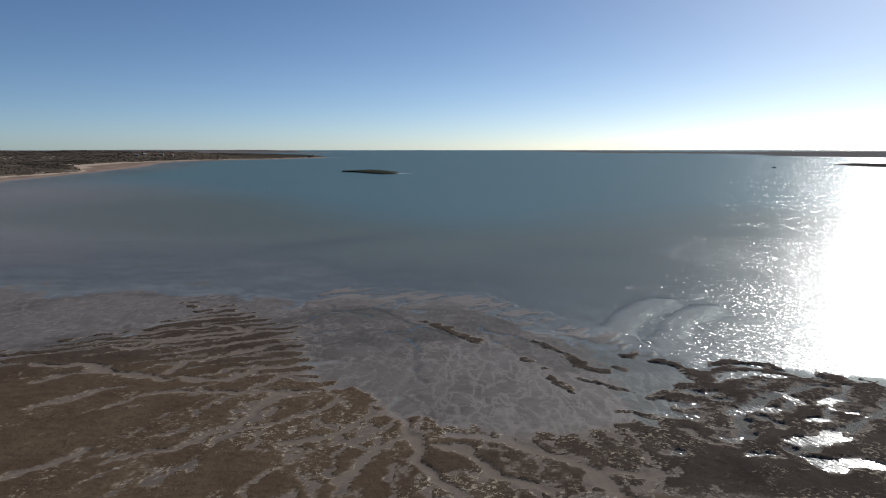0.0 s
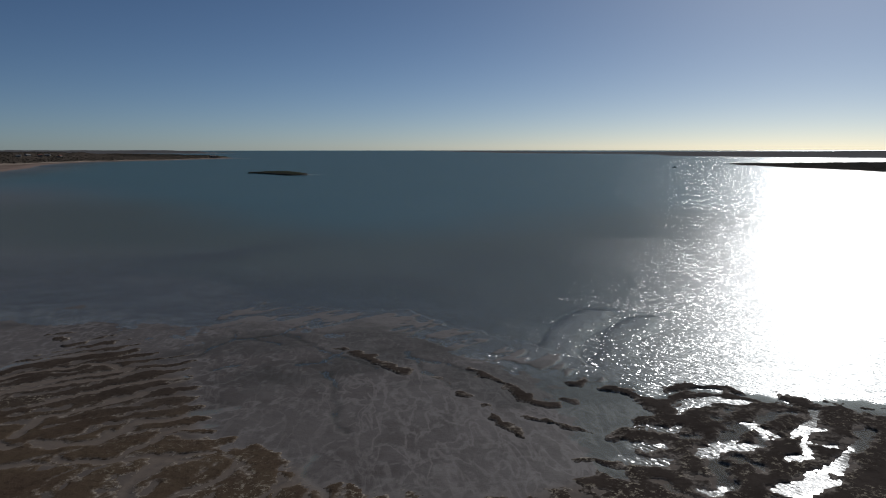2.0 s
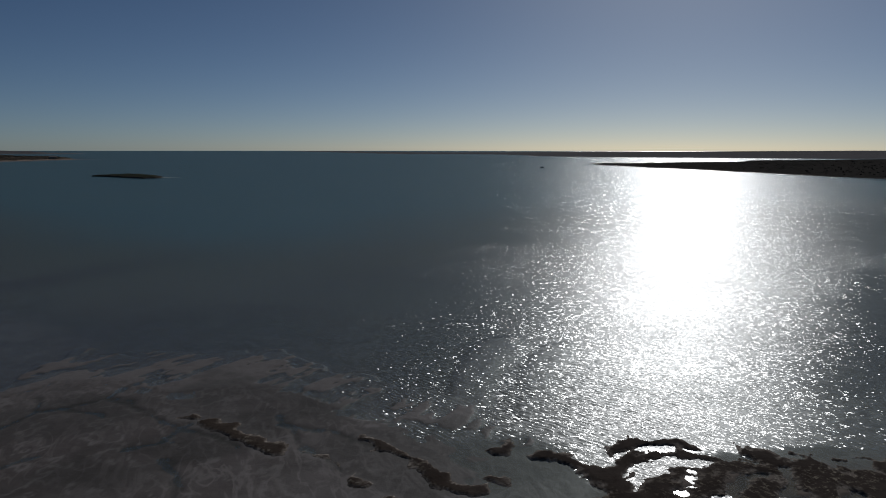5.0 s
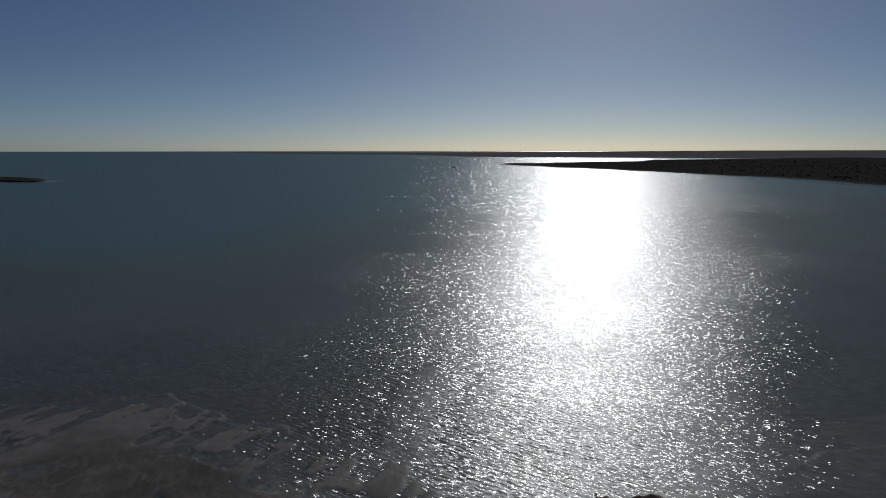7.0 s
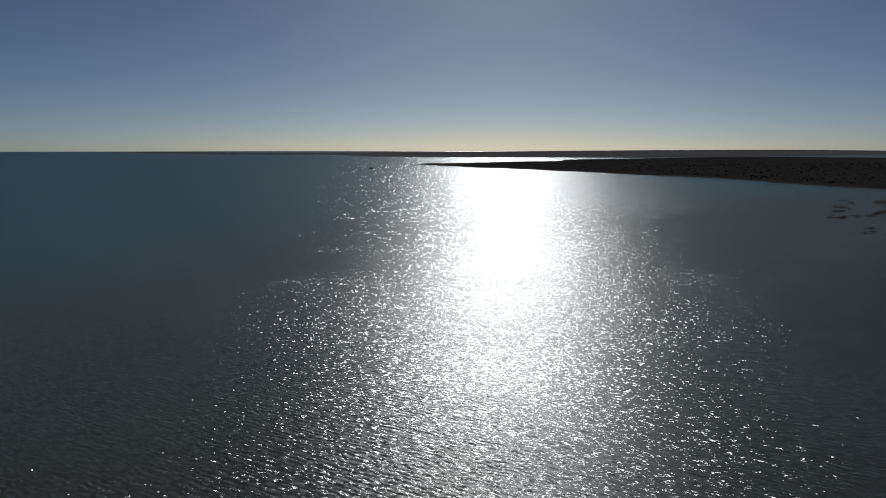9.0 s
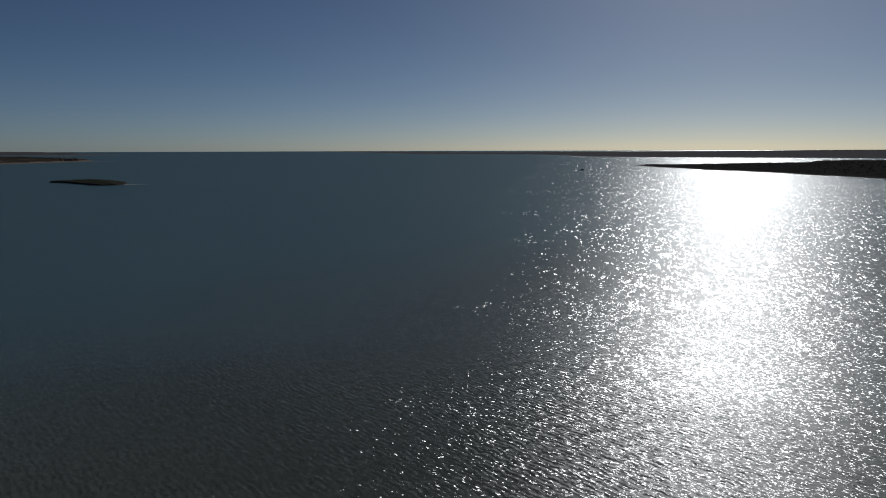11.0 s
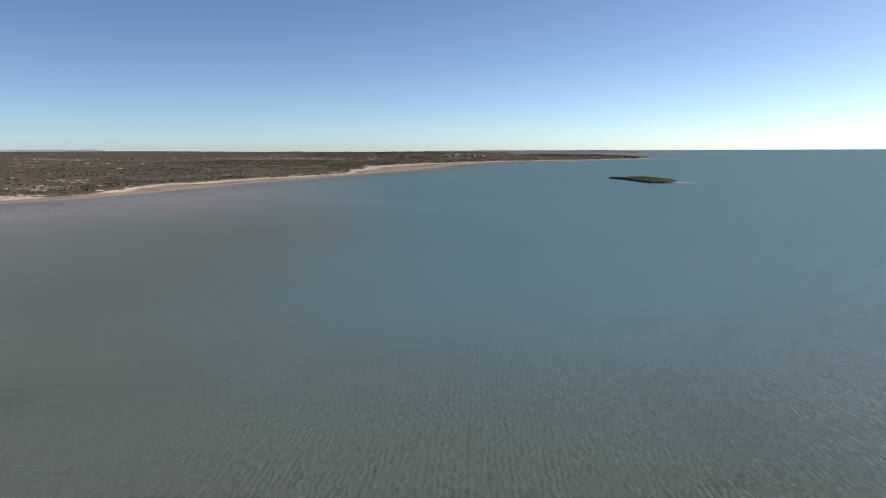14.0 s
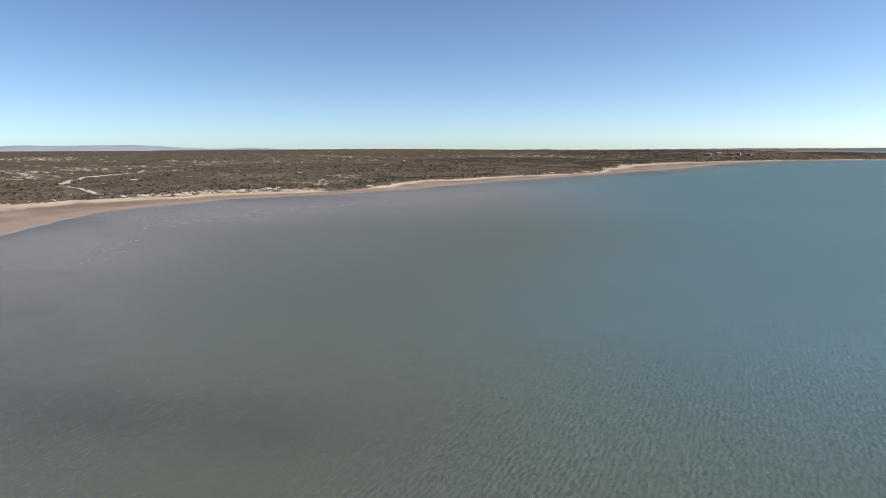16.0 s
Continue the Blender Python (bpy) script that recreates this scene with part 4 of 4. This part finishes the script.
hi = np.maximum.reduce([sd[:-1, :-1], sd[1:, :-1], sd[:-1, 1:], sd[1:, 1:]])
for nm, mt, pick in (("rock_edge", ROCK, (hi > -0.2) & (low <= 1.6)), ("turf", TURF, low > 1.6)):
    ob = sheet(nm, X + 55, Y - 533, z, {}, mt, pick)
    ob.parent = islet


def tail(name, ends, half, label):
    """A thin tongue of sand just awash."""
    (ax, ay), (bx, by) = ends
    n, L = np.linspace(0, 1, 60), np.linspace(-1, 1, 9)
    N, S = np.meshgrid(n, L)
    w = half * (1 - N) ** 0.8 * (1 + 0.3 * fbm(N * 20, N * 0, 3.0, 2))
    dx, dy = bx - ax, by - ay
    ln = math.hypot(dx, dy)
    px = ax + N * dx - S * w * dy / ln
    py = ay + N * dy + S * w * dx / ln
    pz = 0.10 * (1 - S * S) * (1 - 0.7 * N) - 0.03
    return tagged(sheet(name, px, py, pz, {}, SAND), label, "sand bar")


tail("sand_bar", ((-37, 519), (-21, 513)), 4.2, "pale narrow sand bar trailing from the islet")


# ---- scrub ----
def bush_shape(rng, squash=0.7, tufts=9):
    """Verts and triangles of one ragged low shrub of radius one."""
    bm = bmesh.new()
    bmesh.ops.create_icosphere(bm, subdivisions=1, radius=0.8)
    co = np.array([v.co[:] for v in bm.verts])
    fa = np.array([[v.index for v in f.verts] for f in bm.faces])
    bm.free()
    co = co * (0.75 + 0.5 * rng.rand(len(co), 1))
    co[:, 2] = np.maximum(co[:, 2] * squash + 0.35, -0.08)
    extra, tris, k = [], [], len(co)
    for _ in range(tufts):
        az, el = rng.rand() * 6.28, 0.2 + rng.rand() * 1.2
        d = np.array([math.cos(az) * math.cos(el), math.sin(az) * math.cos(el), math.sin(el) * squash])
        s = np.array([-math.sin(az), math.cos(az), 0]) * 0.22
        b = d * 0.6 + np.array([0, 0, 0.3])
        extra += [b - s, b + s, d * (1.0 + 0.35 * rng.rand()) + np.array([0, 0, 0.35])]
        tris.append([k, k + 1, k + 2])
        k += 3
    return np.vstack([co, extra]), np.vstack([fa, tris])


rng = np.random.RandomState(5)
SHAPES = [bush_shape(rng) for _ in range(6)]


def scatter(name, places, sizes, material, label, shapes=SHAPES):
    cos, tris, base = [], [], 0
    for (x, y, z), s in zip(places, sizes):
        c, f = shapes[rng.randint(len(shapes))]
        t = rng.rand() * 6.28
        ca, sa = math.cos(t), math.sin(t)
        st = 0.8 + 0.5 * rng.rand()
        q = np.stack([(c[:, 0] * ca - c[:, 1] * sa) * s * st + x, (c[:, 0] * sa + c[:, 1] * ca) * s / st + y, c[:, 2] * s * (0.5 + 0.4 * rng.rand()) + z - 0.05], -1)
        cos.append(q)
        tris.append(f + base)
        base += len(q)
    ob = new(name, mesh_from(name, np.vstack(cos), np.vstack(tris), {}, material, False))
    return tagged(ob, label, "shrubs", kind="stuff")


def scrub_places(count, y0, y1, p0, p1, power=1.0):
    y = y0 + (y1 - y0) * rng.rand(count * 3)
    w = along(y, BEACH)
    d = w + p0 + (p1 - p0) * rng.rand(count * 3) ** power
    x, z, past, _ = coast(y, d)
    ok = (past > 1.0) & (np.minimum(reach(x, y, TRACK), reach(x, y, SPUR)) > 3.5) & (fbm(x, y, 24.0, 5) + 0.6 * rng.rand(count * 3) > -0.25) & (rng.rand(count * 3) > 0.85 * bare_at(x, y, past))
    return np.stack([x, y, z], -1)[ok][:count]


p = scrub_places(9000, 105, 640, 0, 300, 1.3)
scatter("coastal_scrub", p, 0.40 + 0.65 * rng.rand(len(p)) ** 2, LEAF, "grey-green low coastal scrub on sandy ground")
p = scrub_places(3500, 130, 1350, 60, 700)
scatter("inland_scrub", p, 0.6 + 1.0 * rng.rand(len(p)) ** 2, LEAF, "dark grey-green scrub on low dunes inland")
p = scrub_places(14000, 640, 1395, 0, 330, 1.2)
scatter("headland_scrub", p, 0.6 + 0.8 * rng.rand(len(p)) ** 2, LEAF, "dense dark scrub over the low headland")
q = rng.rand(3000, 2)
px, py = 385 + 500 * q[:, 0] ** 1.5, 180 + 640 * q[:, 1]
sdp = inside(px, py, SPIT)
ok = sdp > 10
pz = 1.0 + 2.2 * step(4, 160, sdp)
p = np.stack([px, py, pz], -1)[ok]
scatter("marsh_scrub", p, 0.5 + 0.8 * rng.rand(len(p)), DARKLEAF, "low dark saltmarsh shrubs on the spit")
px, py = -90 + 58 * rng.rand(500), 500 + 62 * rng.rand(500)
sdp = inside(px, py, ISLET)
ok = sdp > 2.5
p = np.stack([px, py, 0.8 + 1.2 * step(1, 12, sdp)], -1)[ok]
scatter("islet_scrub", p, 0.22 + 0.25 * rng.rand(len(p)), LEAF, "low grey-green tufts on the islet turf")

# low hummocks of open sand between the shrubs
def mound_shape(rng):
    """Verts and faces of one flat ragged mound of radius one."""
    a = np.arange(9) * 2 * math.pi / 9
    r1, r2 = 0.8 + 0.4 * rng.rand(9), 0.4 + 0.25 * rng.rand(9)
    co = np.vstack([np.stack([1.5 * r1 * np.cos(a), r1 * np.sin(a), 0 * a - 0.1], -1), np.stack([1.5 * r2 * np.cos(a), r2 * np.sin(a), 0 * a + 0.24], -1), [[0, 0, 0.32]]])
    k = np.arange(9)
    j = (k + 1) % 9
    return co, np.vstack([np.stack([k, j, 9 + j], -1), np.stack([k, 9 + j, 9 + k], -1), np.stack([9 + k, 9 + j, 0 * k + 18], -1)])


MOUNDS = [mound_shape(rng) for _ in range(5)]
y = 120 + 1000 * rng.rand(60000)
x, z, past, _ = coast(y, along(y, BEACH) + 1100 * rng.rand(60000))
ok = (past > 2) & (rng.rand(60000) < 0.30 * bare_at(x, y, past) ** 2 + 0.045 * step(60, 250, past) * step(0.0, 0.6, fbm(x, y, 50.0, 2))) & (fbm(x, y, 20.0, 8) > -0.1)
p = np.stack([x, y, z + 0.1], -1)[ok]
scatter("sand_hummocks", p, 0.6 + 1.6 * rng.rand(len(p)) ** 2, SAND, "pale low hummocks of bare sand among scrub", MOUNDS)
y = 196 + 70 * rng.rand(160)
x, z, past, _ = coast(y, along(y, BEACH) + 1 + 13 * rng.rand(160))
scatter("foredune_hummocks", np.stack([x, y, z + 0.05], -1), 0.35 + 0.7 * rng.rand(160) ** 2, SAND, "pale broken foredune of bare sand behind the beach", MOUNDS)

# larger shrubs along the back of the beach
protos = []
for k in range(4):
    c, f = bush_shape(rng, 0.8, 40)
    extra = [c * (0.55 + 0.2 * j) + np.array([0.6 * math.cos(2.1 * j + k), 0.6 * math.sin(2.1 * j + k), 0.0]) for j in range(2)]
    co = np.vstack([c] + extra)
    fs = np.vstack([f + j * len(c) for j in range(3)])
    protos.append(mesh_from("shrub", co, fs, {}, LEAF, False))
spots = scrub_places(150, 130, 470, 2, 26)
for k, (x, y, z) in enumerate(spots):
    s = 0.35 + 0.4 * rng.rand()
    ob = new("shrub", protos[k % 4])
    ob.matrix_basis = pose(x, y, z - 0.1, 0, 0, 360 * rng.rand()) @ Matrix.Scale(s, 4)
    tagged(ob, "rounded dark green shrub at the back of the beach", "shrub", "shrubs behind the beach")


# ---- far houses and moored boat ----
WALL = plain_material("pale_house_plaster", (0.30, 0.27, 0.235), 0.9, 0.0, 0.2, 0.8, 0.05)
ROOF = plain_material("light_sheet_roof", (0.28, 0.26, 0.235), 0.9, 0.0, 0.2, 1.0, 0.0)
CLAY = plain_material("rust_red_roof", (0.22, 0.10, 0.07), 0.8, 0.0, 0.3, 1.0, 0.1)
DARKGLASS = plain_material("dark_window", (0.03, 0.035, 0.04), 0.1, 0.0, 0.1)
HULL = plain_material("faded_dark_hull_paint", (0.07, 0.075, 0.09), 0.4, 0.0, 0.3)
CABIN = plain_material("weathered_white_gelcoat", (0.55, 0.55, 0.52), 0.4, 0.0, 0.15)
RUBBER = plain_material("black_outboard_cowling", (0.02, 0.02, 0.022), 0.45, 0.0, 0.2)


def box(bm, lo, hi, bevel=0.0):
    ret = bmesh.ops.create_cube(bm, size=1.0)
    for v in ret["verts"]:
        v.co = Vector([lo[i] + (v.co[i] + 0.5) * (hi[i] - lo[i]) for i in range(3)])
    if bevel:
        bmesh.ops.bevel(bm, geom=list({e for v in ret["verts"] for e in v.link_edges}), offset=bevel, segments=2, affect="EDGES")


def house(x, y, turn, L, W, label, cover=ROOF, size=1.0):
    d = coast_x(np.array([y]))[0] - x
    z = float(coast(np.array([y]), np.array([d]))[1][0])
    ob = new("house")
    ob.matrix_world = pose(x, y, z - 0.3, 0, 0, turn) @ Matrix.Scale(size, 4)
    bm = bmesh.new()
    box(bm, (-L / 2, -W / 2, 0), (L / 2, W / 2, 3.2))
    part("wall", bm, WALL, ob)
    bm = bmesh.new()
    o = 0.5
    vs = [bm.verts.new(c) for c in ((-L / 2 - o, -W / 2 - o, 3.1), (L / 2 + o, -W / 2 - o, 3.1), (L / 2 + o, 0, 4.8), (-L / 2 - o, 0, 4.8), (-L / 2 - o, W / 2 + o, 3.1), (L / 2 + o, W / 2 + o, 3.1))]
    for f in ((0, 1, 2, 3), (3, 2, 5, 4), (0, 3, 4), (1, 5, 2), (0, 4, 5, 1)):
        bm.faces.new([vs[i] for i in f])
    part("roof", bm, cover, ob)
    for k, wx_ in enumerate((-L * 0.3, L * 0.3)):
        for side in (-1, 1):
            bm = bmesh.new()
            box(bm, (wx_ - 0.7, side * W / 2 - 0.05, 1.0), (wx_ + 0.7, side * W / 2 + 0.05, 2.2))
            part("window", bm, DARKGLASS, ob)
    bm = bmesh.new()
    box(bm, (-0.5, -W / 2 - 0.05, 0.3), (0.5, -W / 2 + 0.05, 2.4))
    part("door", bm, DARKGLASS, ob)
    tagged(ob, label, "house", "houses on the headland")


house(-261, 1305, 20, 10, 7, "small pale house with a light roof on the headland")
for hx, hy, ht, hl in ((-442, 966, 20, 8), (-440, 987, 65, 9), (-430, 1000, 40, 7), (-427, 1016, 10, 9), (-414, 1024, 80, 7)):
    house(hx, hy, ht, hl, 6, "small pale beach house among scrub near the shore", CLAY if hl == 7 else ROOF, 0.7)

boat = new("boat")
boat.matrix_world = pose(325, 656, 0, 0, 0, -26) @ Matrix.Scale(0.65, 4)
tagged(boat, "small dark-hulled cabin boat at anchor on the water", "boat")
bm = bmesh.new()
rows = []
for i in range(13):
    t = i / 12
    half = 1.15 * (1 - max(0, (t - 0.35) / 0.65) ** 2.2)
    sheer, keel = 0.75 + 0.35 * t * t, -0.35 + 0.5 * max(0, t - 0.75) / 0.25 * 0.6
    x = -3.1 + 6.2 * t
    rows.append([bm.verts.new((x, s * half * f, keel + (sheer - keel) * h)) for s, f, h in ((-1, 1.0, 1.0), (-1, 0.9, 0.45), (-1, 0.45, 0.1), (1, 0.0, 0.0), (1, 0.45, 0.1), (1, 0.9, 0.45), (1, 1.0, 1.0))])
for p_, q_ in zip(rows[:-1], rows[1:]):
    for i in range(6):
        bm.faces.new((p_[i], p_[i + 1], q_[i + 1], q_[i]))
    bm.faces.new((p_[0], q_[0], q_[6], p_[6]))
bm.faces.new(rows[0])
bmesh.ops.recalc_face_normals(bm, faces=bm.faces)
part("hull", bm, HULL, boat)
bm = bmesh.new()
box(bm, (-0.6, -0.8, 0.7), (1.4, 0.8, 2.0), 0.15)
cab = part("cabin", bm, CABIN, boat, "weathered white cabin")
for side in (-1, 1):
    bm = bmesh.new()
    box(bm, (-0.3, side * 0.8 - 0.02, 1.3), (1.1, side * 0.8 + 0.02, 1.75))
    part("window", bm, DARKGLASS, cab)
bm = bmesh.new()
box(bm, (-3.55, -0.25, 0.3), (-3.05, 0.25, 1.25), 0.08)
part("outboard_motor", bm, RUBBER, boat, "black outboard motor")
